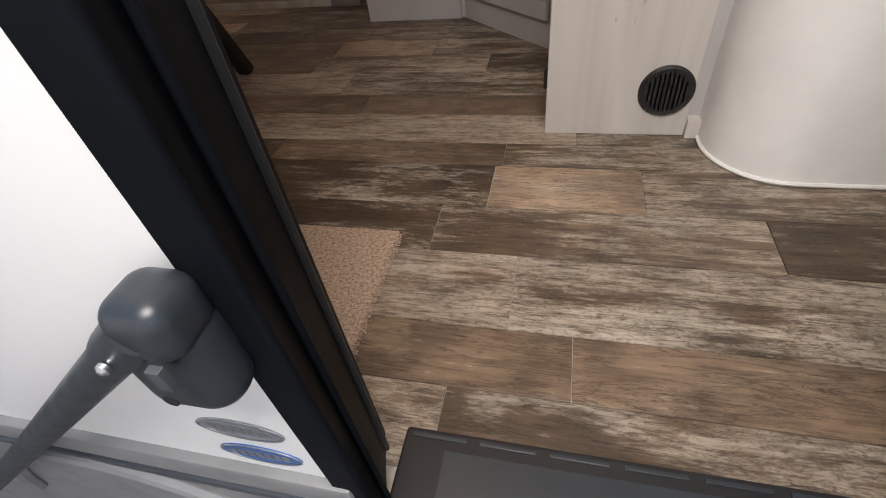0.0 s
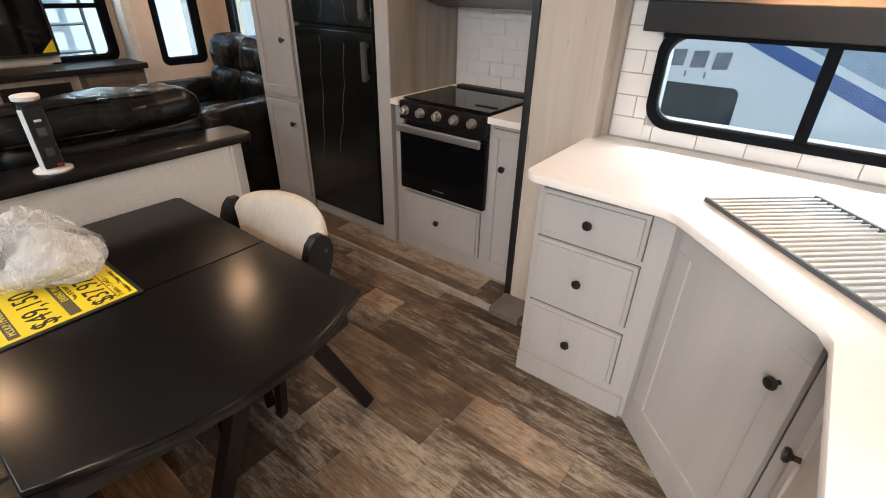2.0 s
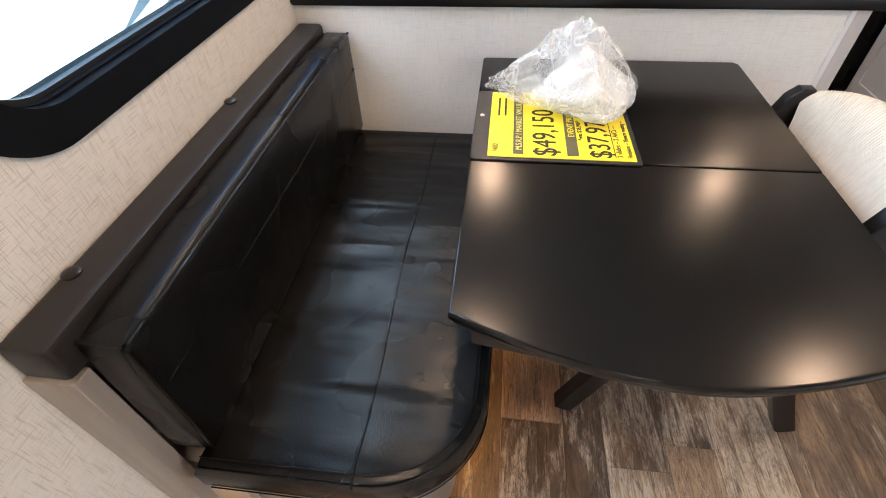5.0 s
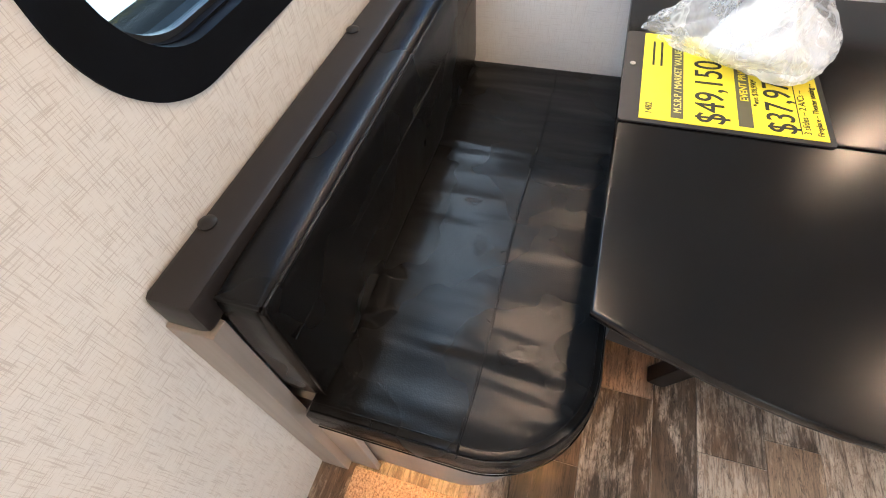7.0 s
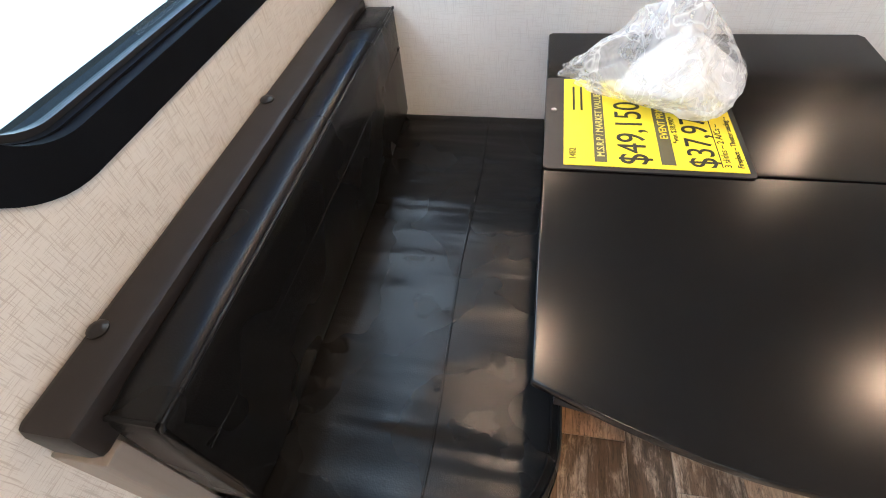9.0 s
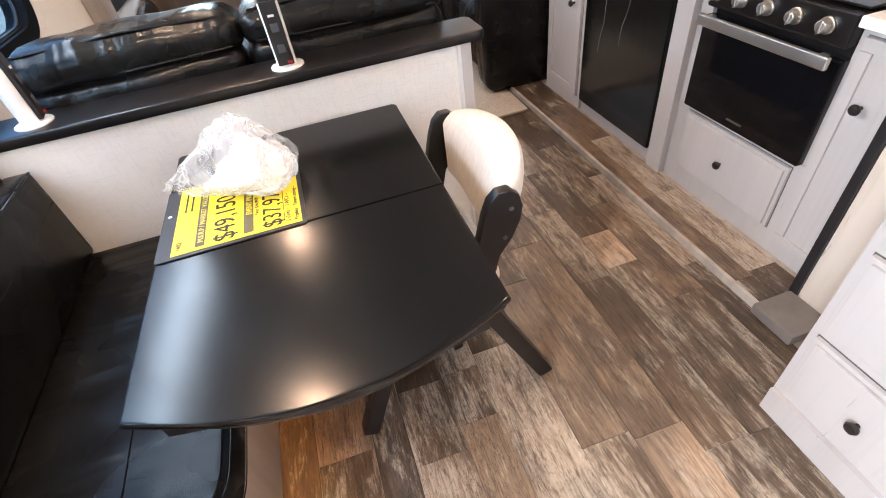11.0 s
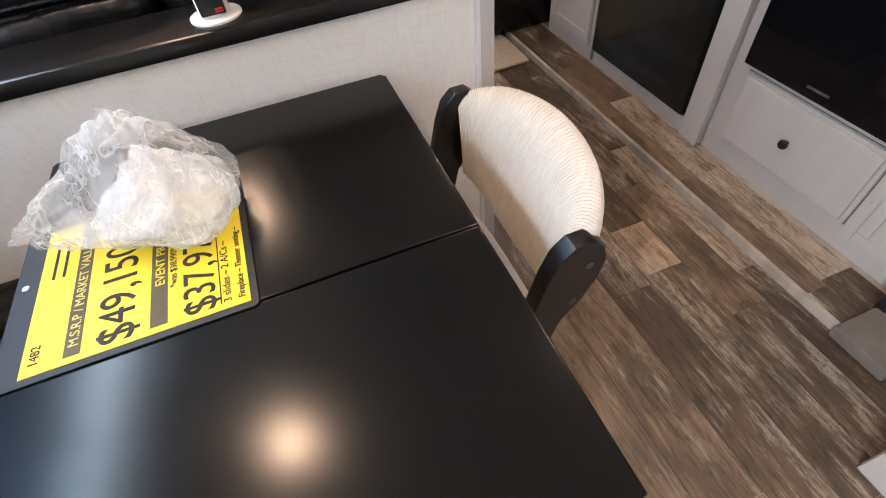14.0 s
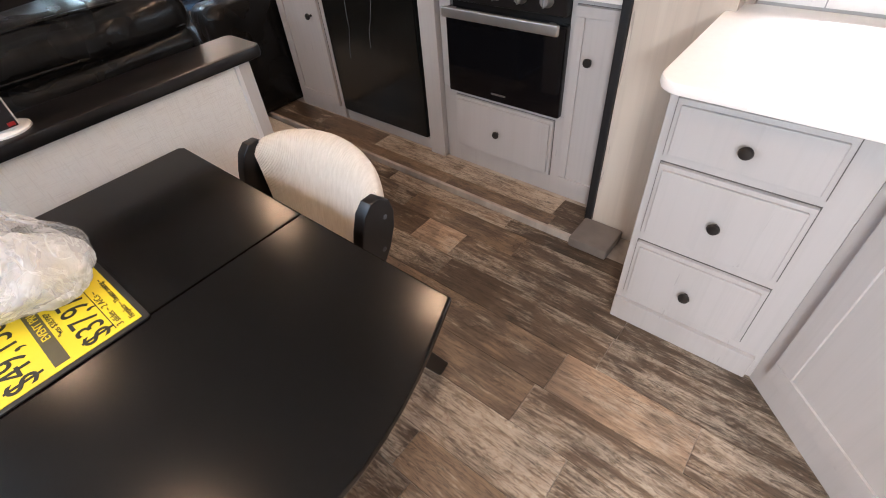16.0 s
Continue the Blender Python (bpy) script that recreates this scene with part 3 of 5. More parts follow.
# rear end
WIN5, WIN6 = (0.42, 0.88, 0.83, 1.57), (1.94, 2.38, 0.83, 1.57)
single("wall_rear", wall_yz(0.2, 2.50, -0.05, 2.05, -4.36, -4.30, [inset(WIN5, 0.02), inset(WIN6, 0.02)]), PEACH, "peach coloured rear wall behind the television", "wall", kind="structure")
window_unit("window_5", "black framed rear window beside the television", on_x(-4.31), *WIN5, 0.06, (), (1.20,), 0.035)
window_unit("window_6", "black framed rear window beside the television", on_x(-4.31), *WIN6, 0.06, (), (1.20,), 0.035)
single("trim_rear_corner", box(-4.30, -4.14, 2.44, 2.50, 0, 1.70, 0.006), LINEN, "beige corner post by the rear windows", "trim", kind="structure")
single("trim_slide_post", box(-3.06, -2.94, 0.27, 0.36, 0, 2.05, 0.006), GREYWOOD, "grey wood post at the slide-out opening", "trim", kind="structure")

# behind the camera
single("wall_front", box(2.4, 2.46, 0.2, 2.73, -0.05, 2.05), LINEN, "plain wall closing the front of the room", "wall", kind="structure")
single("ceiling", box(-4.36, 2.46, 0.2, 2.73, 2.05, 2.12), CEIL, "white panelled ceiling", "ceiling", kind="structure")

# half wall with its ledge
half = thing("half_wall", (-1.50, 0.98, 0), "beige half wall between dinette and theatre seats", "half wall", kind="structure")
part("wall_panel", box(-1.575, -1.480, 0.27, 1.660, 0, 0.865), PALELINEN, half)
part("end_post", box(-1.580, -1.475, 1.660, 1.697, 0, 0.865, 0.004), WASHPINE, half)
part("corner_bead", box(-1.481, -1.473, 1.650, 1.662, 0, 0.865, 0.002), WHITEWALL, half)
outline = [(-1.62, 0.272), (-1.458, 0.272)] + arc(-1.488, 1.712, 0.03, 0, 70, 5) + arc(-1.59, 1.712, 0.03, 110, 180, 5)
part("ledge", prism(outline, 0.865, 0.898, 0.009), BLACKWOOD, half, "glossy black wooden ledge")

# entry doorway
door = thing("door_1", (0.45, 0.24, 0), "open entry doorway with black metal jambs", "doorway", kind="structure")
jamb = prism([(0.155, 0.204), (0.167, 0.200), (0.120, 0.335), (0.106, 0.335)], 0.0, 1.95, 0)
part("jamb", jamb, JAMBBLACK, door)
part("jamb", box(0.788, 0.80, 0.20, 0.335, 0.0, 1.95, 0.003), FRAMEBLACK, door)
fl = box(0.132, 0.168, 0.197, 0.207, -0.02, 2.0, 0.003)
tube([(0.166, 0.202, -0.02), (0.166, 0.202, 2.0)], 0.005, 10, fl)
tube([(0.157, 0.240, -0.02), (0.157, 0.240, 2.0)], 0.004, 10, fl)
part("flange", fl, FRAMEBLACK, door, "rounded black door frame flange")
part("gasket", tube([(0.130, 0.31, 0.0), (0.130, 0.31, 1.95)], 0.005, 8), RUBBER, door)
part("flange", box(0.80, 0.855, 0.190, 0.204, -0.02, 2.0, 0.004), FRAMEBLACK, door)
part("flange", box(0.10, 0.80, 0.190, 0.335, 1.95, 1.99, 0.004), FRAMEBLACK, door)
th = box(0.156, 0.80, 0.16, 0.345, -0.05, 0.014, 0.006)
part("threshold", th, RUBBER, door, "black ribbed threshold")
part("tread_strip", box(0.22, 0.79, 0.20, 0.315, 0.014, 0.017, 0.001), SLATE, door)
part("striker", box(0.136, 0.155, 0.225, 0.285, -0.03, 0.004, 0.001), ALU, door, "ribbed aluminium strip")
for k in range(6):
    part("stud", box(0.17 + k * 0.1, 0.25 + k * 0.1, 0.330, 0.336, 0.014, 0.017, 0.001), SLATE, door)
single("baseboard", box(0.86, 2.4, 0.27, 0.285, 0, 0.06, 0.003), WASHPINE, "pale wooden baseboard by the door", "trim", kind="structure")

low = thing("skirt_trim", (-1.4, 0.18, -0.75), "grey moulded skirt under the white trailer side", "trim", kind="structure")
part("rail", box(-4.36, 0.155, 0.192, 0.222, 0.115, 0.165, 0.006), GREYTRIM, low)
part("lip", box(-4.36, 0.155, 0.188, 0.21, 0.098, 0.115, 0.006), DARKGREY, low)
part("skirt", box(-4.36, 0.155, 0.196, 0.222, -0.60, 0.098, 0.004), GREYTRIM, low)
part("fender_bow", tube([(-0.25 + 0.30 * math.cos(a), 0.192, -0.22 + 0.32 * math.sin(a)) for a in [0.1 + i * 0.2 for i in range(15)]], 0.012, 8), GREYTRIM, low)
for px in (-0.20, -0.9, -1.4):
    part("screw", lathe([(0.006, 0), (0.006, 0.003), (0.002, 0.004)], (px, 0.196, 0.09), 8, None, pose(0, 0, 0, 90)), BRONZE, low)

# ---- kitchen: counter run ----
chest = thing("drawer_unit", (-0.29, 2.42, 0), "whitewashed kitchen base unit with three drawers", "cabinet")
part("carcass", box(-0.516, -0.075, 2.185, 2.66, 0, 0.848, 0.003), WASH, chest)
part("plinth", box(-0.514, -0.09, 2.170, 2.187, 0.0, 0.095, 0.003), WASH, chest)
for z0, z1, kz in ((0.129, 0.352, 0.236), (0.387, 0.622, 0.502), (0.645, 0.799, 0.723)):
    d = slab_front("drawer_front", (-0.493, 2.187), (-0.145, 2.187), z0, z1, chest, WASH)
    m = Vector((0, -1, 0)).to_track_quat("Z", "Y").to_matrix().to_4x4()
    part("knob", lathe(KNOB, (-0.32, 2.168, kz), 16, None, m), BRONZE, d, "dark bronze knob")

A, B = (-0.075, 2.185), (0.32, 1.79)
corner = thing("corner_unit", (0.3, 2.2, 0), "grey-white diagonal sink base unit", "cabinet")
part("carcass", prism([A, B, (0.70, 1.79), (0.70, 2.66), (-0.075, 2.66)], 0, 0.848), WASH, corner)
du = Vector((B[0] - A[0], B[1] - A[1], 0)).normalized()
P = lambda s: (A[0] + du.x * s, A[1] + du.y * s)
cd = panel_door("cabinet_door", P(0.05), P(0.52), 0.10, 0.80, corner, WASH, 0.06)
mk = Vector((du.y, -du.x, 0)).to_track_quat("Z", "Y").to_matrix().to_4x4()
part("knob", lathe(KNOB, (P(0.475)[0] + du.y * 0.016, P(0.475)[1] - du.x * 0.016, 0.656), 16, None, mk), BRONZE, cd, "dark bronze knob")

pen = thing("peninsula_unit", (0.5, 1.5, 0), "pale pine peninsula end with a round floor vent", "cabinet")
part("carcass", box(0.33, 0.70, 1.247, 1.788, 0, 0.848), WASH, pen)
part("end_panel", box(0.314, 0.668, 1.228, 1.247, 0.0, 0.848, 0.003), WASHPINE, pen, "pale pine end panel with fine cracks")
pd = panel_door("cabinet_door", (0.33, 1.76), (0.33, 1.267), 0.06, 0.80, pen, WASHPINE, 0.05)
mk = Vector((-1, 0, 0)).to_track_quat("Z", "Y").to_matrix().to_4x4()
part("knob", lathe(KNOB, (0.314, 1.70, 0.60), 16, None, mk), BRONZE, pd, "dark bronze knob")
for hz in (0.14, 0.70):
    part("hinge", box(0.304, 0.314, 1.257, 1.284, hz - 0.025, hz + 0.025, 0.002), BRONZE, pd, "black hinge")
# solid black strip in place of the gap's shade
part("door_gap_shade", box(0.3155, 0.331, 1.2475, 1.266, 0.05, 0.82), RUBBER, pen, "black strip standing in for the shaded gap beside the door")
part("kick_block", box(0.668, 0.70, 1.213, 1.247, 0.0, 0.05, 0.002), WASHPINE, pen)

vent = thing("floor_vent", (0.59, 1.228, 0.09), "round black louvred heating vent", "vent")
mv = pose(0.602, 1.228, 0.124, 90) @ Matrix.Scale(1.15, 4)
part("rim", lathe([(0.043, 0.0), (0.056, 0.0), (0.057, 0.004), (0.052, 0.010), (0.045, 0.008)], (0, 0, 0), 32, None, mv), RUBBER, vent)
part("back", lathe([(0.044, 0.001), (0.044, 0.002)], (0, 0, 0), 28, None, mv), BLACKWOOD, vent)
for k in range(-4, 5):
    h = math.sqrt(max(0.0, 0.043 ** 2 - (k * 0.009) ** 2))
    part("louvre", box(k * 0.009 - 0.0022, k * 0.009 + 0.0022, -h, h, 0.002, 0.008, 0.0005, None, mv), DARKGREY, vent)

curve = thing("curved_panel", (0.9, 1.2, 0), "glossy white curved end panel beside the door", "panel")
pts = [(0.70, 1.247)] + [(0.87 + 0.17 * math.cos(radians(a)), 1.19 + 0.17 * math.sin(radians(a))) for a in range(180, 271, 9)] + [(2.4, 1.02)]
inn = [(0.708, 1.247)] + [(0.87 + 0.162 * math.cos(radians(a)), 1.19 + 0.162 * math.sin(radians(a))) for a in range(180, 271, 9)] + [(2.4, 1.028)]
part("skin", prism(pts + inn[::-1], 0.0, 0.848), WHITEWALL, curve)
part("edge_bead", tube([(p[0], p[1], 0.006) for p in pts], 0.006, 6), WHITEWALL, curve)

top = thing("countertop", (0.4, 2.2, 0.848), "white quartz kitchen countertop with rounded corners", "countertop")
edge = [(-0.530, 2.658)] + arc(-0.470, 2.128, 0.06, 180, 262, 5) + [(-0.10, 2.060), (-0.06, 2.040), (0.25, 1.735), (0.268, 1.69)] + arc(0.348, 1.262, 0.08, 180, 270, 7) + [(2.39, 1.182), (2.39, 2.658)]
part("slab", prism(edge, 0.848, 0.876, 0.008), QUARTZ, top)

# ---- kitchen: slide-out units ----
single("corner_cover", box(-0.80, -0.64, 2.40, 2.555, 0.0, 0.045, 0.008), COVER, "grey plastic cover at the end of the slide-out lip", "cover")
single("slide_floor", box(-4.15, -0.72, 2.43, 3.2, 0.0, 0.028, 0.004), GREYWOOD, "raised floor of the slide-out", "floor", kind="structure")
single("trim_slide_lip", box(-4.0, -0.70, 2.418, 2.436, 0.0, 0.034, 0.004), GREYWOOD, "grey wood lip where the slide-out floor begins", "trim", kind="structure")
single("slide_seal", box(-0.805, -0.775, 2.55, 2.665, 0.03, 1.70, 0.004), RUBBER, "black rubber bulb seal of the slide-out", "seal", kind="structure")
single("wall_slide_jamb", box(-0.775, -0.50, 2.56, 2.73, 0.0, 2.05, 0.004), JAMBWOOD, "tan wood-grain panel beside the slide-out", "wall", kind="structure")
single("trim_jamb", box(-0.515, -0.475, 2.640, 2.668, 0.86, 2.05, 0.004), GREYWOOD, "grey wood trim strip beside the tiles", "trim", kind="structure")

tall = thing("tall_cabinet", (-2.55, 2.9, 0.028), "tall whitewashed pantry cabinet with two doors", "cabinet")
part("carcass", box(-2.76, -2.36, 2.635, 3.19, 0.028, 1.715, 0.003), WASH, tall)
for z0, z1, kz in ((0.10, 0.72, 0.59), (0.76, 1.66, 1.08)):
    d = panel_door("cabinet_door", (-2.73, 2.637), (-2.385, 2.637), z0, z1, tall, WASH, 0.05)
    m = Vector((0, -1, 0)).to_track_quat("Z", "Y").to_matrix().to_4x4()
    part("knob", lathe(KNOB, (-2.45, 2.619, kz), 16, None, m), BRONZE, d, "dark bronze knob")

fridge = thing("fridge", (-2.02, 2.9, 0.028), "tall black fridge-freezer still wrapped in wrinkled film", "fridge")
part("body", box(-2.345, -1.70, 2.66, 3.18, 0.09, 1.66, 0.004), BLACKWOOD, fridge)
part("door", box(-2.335, -1.71, 2.615, 2.658, 0.10, 1.165, 0.010), FILM, fridge, "glossy black lower door under wrinkled film")
part("freezer_door", box(-2.335, -1.71, 2.615, 2.658, 1.180, 1.60, 0.010), FILM, fridge)
part("top_trim", box(-2.345, -1.70, 2.620, 2.660, 1.61, 1.69, 0.004), BROWNWOOD, fridge)
for z0, z1 in ((0.93, 1.12), (1.22, 1.41)):
    h = box(-1.765, -1.735, 2.575, 2.600, z0, z1, 0.008)
    box(-1.760, -1.740, 2.595, 2.618, z0 + 0.01, z0 + 0.03, 0.003, h)
    box(-1.760, -1.740, 2.595, 2.618, z1 - 0.03, z1 - 0.01, 0.003, h)
    part("handle", h, DARKGREY, fridge)
for x0, z0, z1, sw in ((-2.12, 0.42, 1.13, 0.030), (-1.93, 0.50, 1.10, 0.045), (-2.06, 1.20, 1.50, 0.015), (-1.93, 1.20, 1.44, -0.018)):
    cr = [(x0 - sw * (k / 14) ** 1.6 * 2.2 + 0.006 * math.sin(k * 1.3 + x0 * 9) + 0.003 * math.sin(k * 2.9), 2.6145, z1 + (z0 - z1) * k / 14) for k in range(15)]
    part("pale_streak", tube(cr, 0.0019, 6), CREASE, fridge, "pale crease in the protective film")
part("base_panel", box(-2.345, -1.70, 2.64, 2.66, 0.028, 0.088, 0.003), WASH, fridge)

col = thing("cooker_surround", (-1.63, 2.9, 0.028), "grey-beige end panel beside the fridge", "panel")
part("panel", box(-1.692, -1.606, 2.627, 3.19, 0.028, 1.715, 0.003), WASH, col)
part("front_stile", box(-1.692, -1.600, 2.615, 2.6255, 0.028, 1.715, 0.003), WASH, col, "pale front edge strip")
# side towards the cooker has a darker, browner colour than the front
part("side_panel", box(-1.605, -1.600, 2.627, 3.19, 0.84, 1.715, 0.001), GREYWOOD, col, "grey-brown side panel, darker than the front strip")

base = thing("cooker_base_unit", (-1.2, 2.9, 0.028), "whitewashed base unit round the cooker with one drawer", "cabinet")
part("carcass", box(-1.598, -0.785, 2.645, 3.19, 0.028, 0.40, 0.003), WASH, base)
part("side", box(-1.598, -1.540, 2.645, 3.19, 0.40, 0.838, 0.003), WASH, base)
part("side", box(-1.008, -0.785, 2.645, 3.19, 0.40, 0.838, 0.003), WASH, base)
m = Vector((0, -1, 0)).to_track_quat("Z", "Y").to_matrix().to_4x4()
d = slab_front("drawer_front", (-1.525, 2.647), (-1.03, 2.647), 0.12, 0.375, base, WASH)
part("knob", lathe(KNOB, (-1.29, 2.628, 0.25), 16, None, m), BRONZE, d, "dark bronze knob")
d = panel_door("cabinet_door", (-0.985, 2.647), (-0.80, 2.647), 0.10, 0.815, base, WASH, 0.035)
part("knob", lathe(KNOB, (-0.911, 2.628, 0.644), 16, None, m), BRONZE, d, "dark bronze knob")
part("worktop", box(-1.60, -1.545, 2.61, 3.19, 0.838, 0.868, 0.004), QUARTZ, base, "narrow strip of white worktop")
part("worktop", box(-1.005, -0.783, 2.61, 3.19, 0.838, 0.868, 0.004), QUARTZ, base, "narrow strip of white worktop")

cook = thing("cooker", (-1.27, 2.9, 0.40), "black gas cooker with glass lid and steel handle", "cooker")
part("body", box(-1.538, -1.010, 2.66, 3.17, 0.402, 0.865, 0.003), BLACKWOOD, cook)
part("oven_door", box(-1.545, -1.005, 2.618, 2.658, 0.400, 0.745, 0.006), BLACKGLASS, cook, "black glass oven door")
part("control_panel", box(-1.538, -1.010, 2.610, 2.660, 0.775, 0.868, 0.008), BLACKWOOD, cook, "black control panel")
part("glass_lid", box(-1.535, -1.013, 2.64, 3.05, 0.872, 0.880, 0.003), BLACKGLASS, cook, "black glass cooktop lid")
part("lid_hinge", box(-1.50, -1.05, 3.05, 3.10, 0.868, 0.892, 0.004), RUBBER, cook)
part("vent_grille", box(-1.15, -1.03, 2.72, 2.74, 0.881, 0.884, 0.001), RUBBER, cook)
hb = box(-1.53, -1.018, 2.572, 2.590, 0.722, 0.760, 0.005)
for hx in (-1.50, -1.06):
    box(hx - 0.012, hx + 0.012, 2.586, 2.62, 0.73, 0.752, 0.002, hb)
part("oven_handle", hb, CHROME, cook, "brushed steel oven handle")
for k in range(5):
    kx = -1.495 + k * 0.103
    kn = part("burner_knob", lathe([(0.024, 0), (0.024, 0.006), (0.020, 0.010), (0.018, 0.026), (0.014, 0.030)], (kx, 2.610, 0.824), 20, None, m), CHROME, cook, "silver burner knob")
    part("grip", box(kx - 0.003, kx + 0.003, 2.576, 2.582, 0.806, 0.842, 0.001), ALU, kn)
part("badge", box(-1.32, -1.25, 2.616, 2.618, 0.43, 0.437), ALU, cook)

hood = thing("range_hood", (-1.2, 3.0, 1.30), "slim black range hood under wall cabinets", "range hood")
hp = [(2.80, 1.33), (2.80, 1.385), (3.19, 1.385), (3.19, 1.28), (3.02, 1.28)]
bmh = prism(hp, -1.598, -0.79, 0)
bmesh.ops.transform(bmh, matrix=Matrix(((0, 0, 1, 0), (1, 0, 0, 0), (0, 1, 0, 0), (0, 0, 0, 1))), verts=bmh.verts)
part("shell", bmh, BLACKWOOD, hood)
part("badge", box(-1.42, -1.36, 2.796, 2.801, 1.352, 1.36), ALU, hood)
part("filter", box(-1.5, -0.9, 3.03, 3.15, 1.272, 1.28, 0.002), ALU, hood)

upper = thing("wall_cabinet", (-1.2, 3.05, 1.39), "whitewashed wall cabinet with two doors over the hood", "cabinet")
part("carcass", box(-1.598, -0.79, 2.90, 3.19, 1.388, 1.715, 0.003), WASH, upper)
for a, b, kx in ((-1.58, -1.235, -1.282), (-1.215, -0.80, -1.168)):
    d = panel_door("cabinet_door", (a, 2.90), (b, 2.90), 1.40, 1.71, upper, WASH, 0.075)
    part("knob", lathe(KNOB, (kx, 2.882, 1.52), 16, None, m), BRONZE, d, "dark bronze knob")

single("wall_splash", box(-1.598, -0.785, 3.181, 3.190, 0.868, 1.29), PALEGROUT, "white tiled splashback behind the cooker", "wall", kind="structure")

sinkup = thing("wall_cabinet", (0.3, 2.5, 1.40), "whitewashed wall cabinet over the sink window", "cabinet")
part("carcass", box(-0.47, 1.6, 2.36, 2.655, 1.38, 2.04, 0.003), WASH, sinkup)
for k in range(3):
    d = panel_door("cabinet_door", (-0.43 + k * 0.5, 2.36), (0.03 + k * 0.5, 2.36), 1.405, 2.0, sinkup, WASH, 0.07)
part("light_strip", box(-0.1, 0.5, 2.56, 2.60, 1.372, 1.38), LAMP, sinkup, "warm under-cabinet light")

shade = thing("roller_shade", (0.13, 2.61, 1.26), "dark valance box of a roller shade over the sink window", "shade")
part("valance", box(-0.40, 0.66, 2.57, 2.655, 1.255, 1.345, 0.004), TAUPE, shade)
part("hem_bar", box(-0.34, 0.60, 2.61, 2.63, 1.238, 1.256, 0.003), FRAMEBLACK, shade)

# ---- dinette ----
bench = thing("dinette_bench", (-0.9, 0.55, 0), "black leather dinette bench built along the wall", "bench")
part("base", prism([(-1.485, 0.30), (-0.460, 0.30)] + arc(-0.645, 0.60, 0.185, 0, 90, 8) + [(-1.475, 0.785)], 0.0, 0.41), BENCHWOOD, bench, "grey-beige curved plywood base")
seat = bmesh.new()
splan = [(-1.480, 0.38), (-0.418, 0.38)] + arc(-0.613, 0.655, 0.195, 0, 90, 10) + [(-1.480, 0.85)]
prism(splan, 0.405, 0.505, 0.028, seat)
part("seat_cushion", seat, LEATHER, bench, "black leather seat cushion with a stitched seam")
for grow, z in ((-0.020, 0.5045), (-0.006, 0.494), (0.001, 0.428)):
    rim = [(-0.418 + grow, 0.39)] + arc(-0.613, 0.655, 0.195 + grow, 0, 90, 16) + [(-1.45, 0.85 + grow)]
    part("stitching", tube([(x, y, z) for x, y in rim], 0.0013, 6), LEATHER, bench)
part("back_cushion", soft_box(-1.478, -0.450, 0.335, 0.414, 0.50, 0.80, 0.016, 0.007, 14, 0.0012), SMOOTHHIDE, bench, "black leather back cushion")
part("piping", tube([(-1.465, 0.411, 0.797), (-0.457, 0.411, 0.797), (-0.453, 0.410, 0.79), (-0.453, 0.410, 0.51)], 0.0035, 8), LEATHER, bench)
part("piping", tube([(-0.454, 0.345, 0.797), (-0.454, 0.407, 0.797)], 0.0035, 8), LEATHER, bench)
part("cap_rail", box(-1.478, -0.420, 0.272, 0.342, 0.755, 0.820, 0.012), TAUPE, bench, "dark taupe cap rail")
part("end_board", box(-0.445, -0.416, 0.272, 0.345, 0.0, 0.757, 0.003), GREYWOOD, bench, "grey wood end board")
part("end_board", box(-0.452, -0.436, 0.345, 0.42, 0.0, 0.405, 0.003), BENCHWOOD, bench)
for bx in (-0.541, -1.02):
    part("screw_cap", lathe([(0.013, 0), (0.013, 0.003), (0.009, 0.006), (0.003, 0.0065)], (bx, 0.289, 0.819), 14), BLACKWOOD, bench)
part("seam", tube([(-1.450, 0.645, 0.5055)] + [(-0.44 - 0.1 * k, 0.645 + 0.004 * math.sin(k), 0.5065) for k in range(9, -1, -1)] + [(-0.420, 0.645, 0.49)], 0.0022, 6), LEATHER, bench)
part("seam", tube([(-1.46, 0.414, 0.70), (-0.95, 0.422, 0.70), (-0.465, 0.414, 0.70)], 0.002, 6), LEATHER, bench)

table = thing("dining_table", (-1.0, 1.1, 0), "espresso-black dining table with bowed end and splayed legs", "table")
near = [(-0.579 + 0.082 * math.cos(math.pi * (s - 0.5)), 0.784 + 0.643 * s) for s in [i / 14 for i in range(15)]]
part("leaf", prism([(-0.9595, 1.427), (-0.9595, 0.784)] + near, 0.732, 0.750, 0.005), ESPRESSO, table, "bowed table leaf")
near2 = [(-0.586 + 0.082 * math.cos(math.pi * (s - 0.5)), 0.790 + 0.631 * s) for s in [i / 14 for i in range(15)]]
part("edge_moulding", prism([(-0.9595, 1.421), (-0.9595, 0.790)] + near2, 0.716, 0.732, 0.003), BLACKWOOD, table)
part("tabletop", prism([(-1.441, 0.792), (-1.433, 0.784), (-0.9615, 0.784), (-0.9615, 1.427), (-1.428, 1.427), (-1.441, 1.416)][::-1], 0.732, 0.750, 0.005), ESPRESSO, table)
part("edge_moulding", box(-1.435, -0.9615, 0.790, 1.421, 0.716, 0.732, 0.003), BLACKWOOD, table)
ap = [(-0.590 + 0.030 * math.cos(math.pi * (s - 0.5)), 0.817 + 0.572 * s) for s in [i / 10 for i in range(11)]]
part("apron", prism([(-1.40, 1.389), (-1.40, 0.817)] + ap, 0.664, 0.716, 0.002), BLACKWOOD, table)
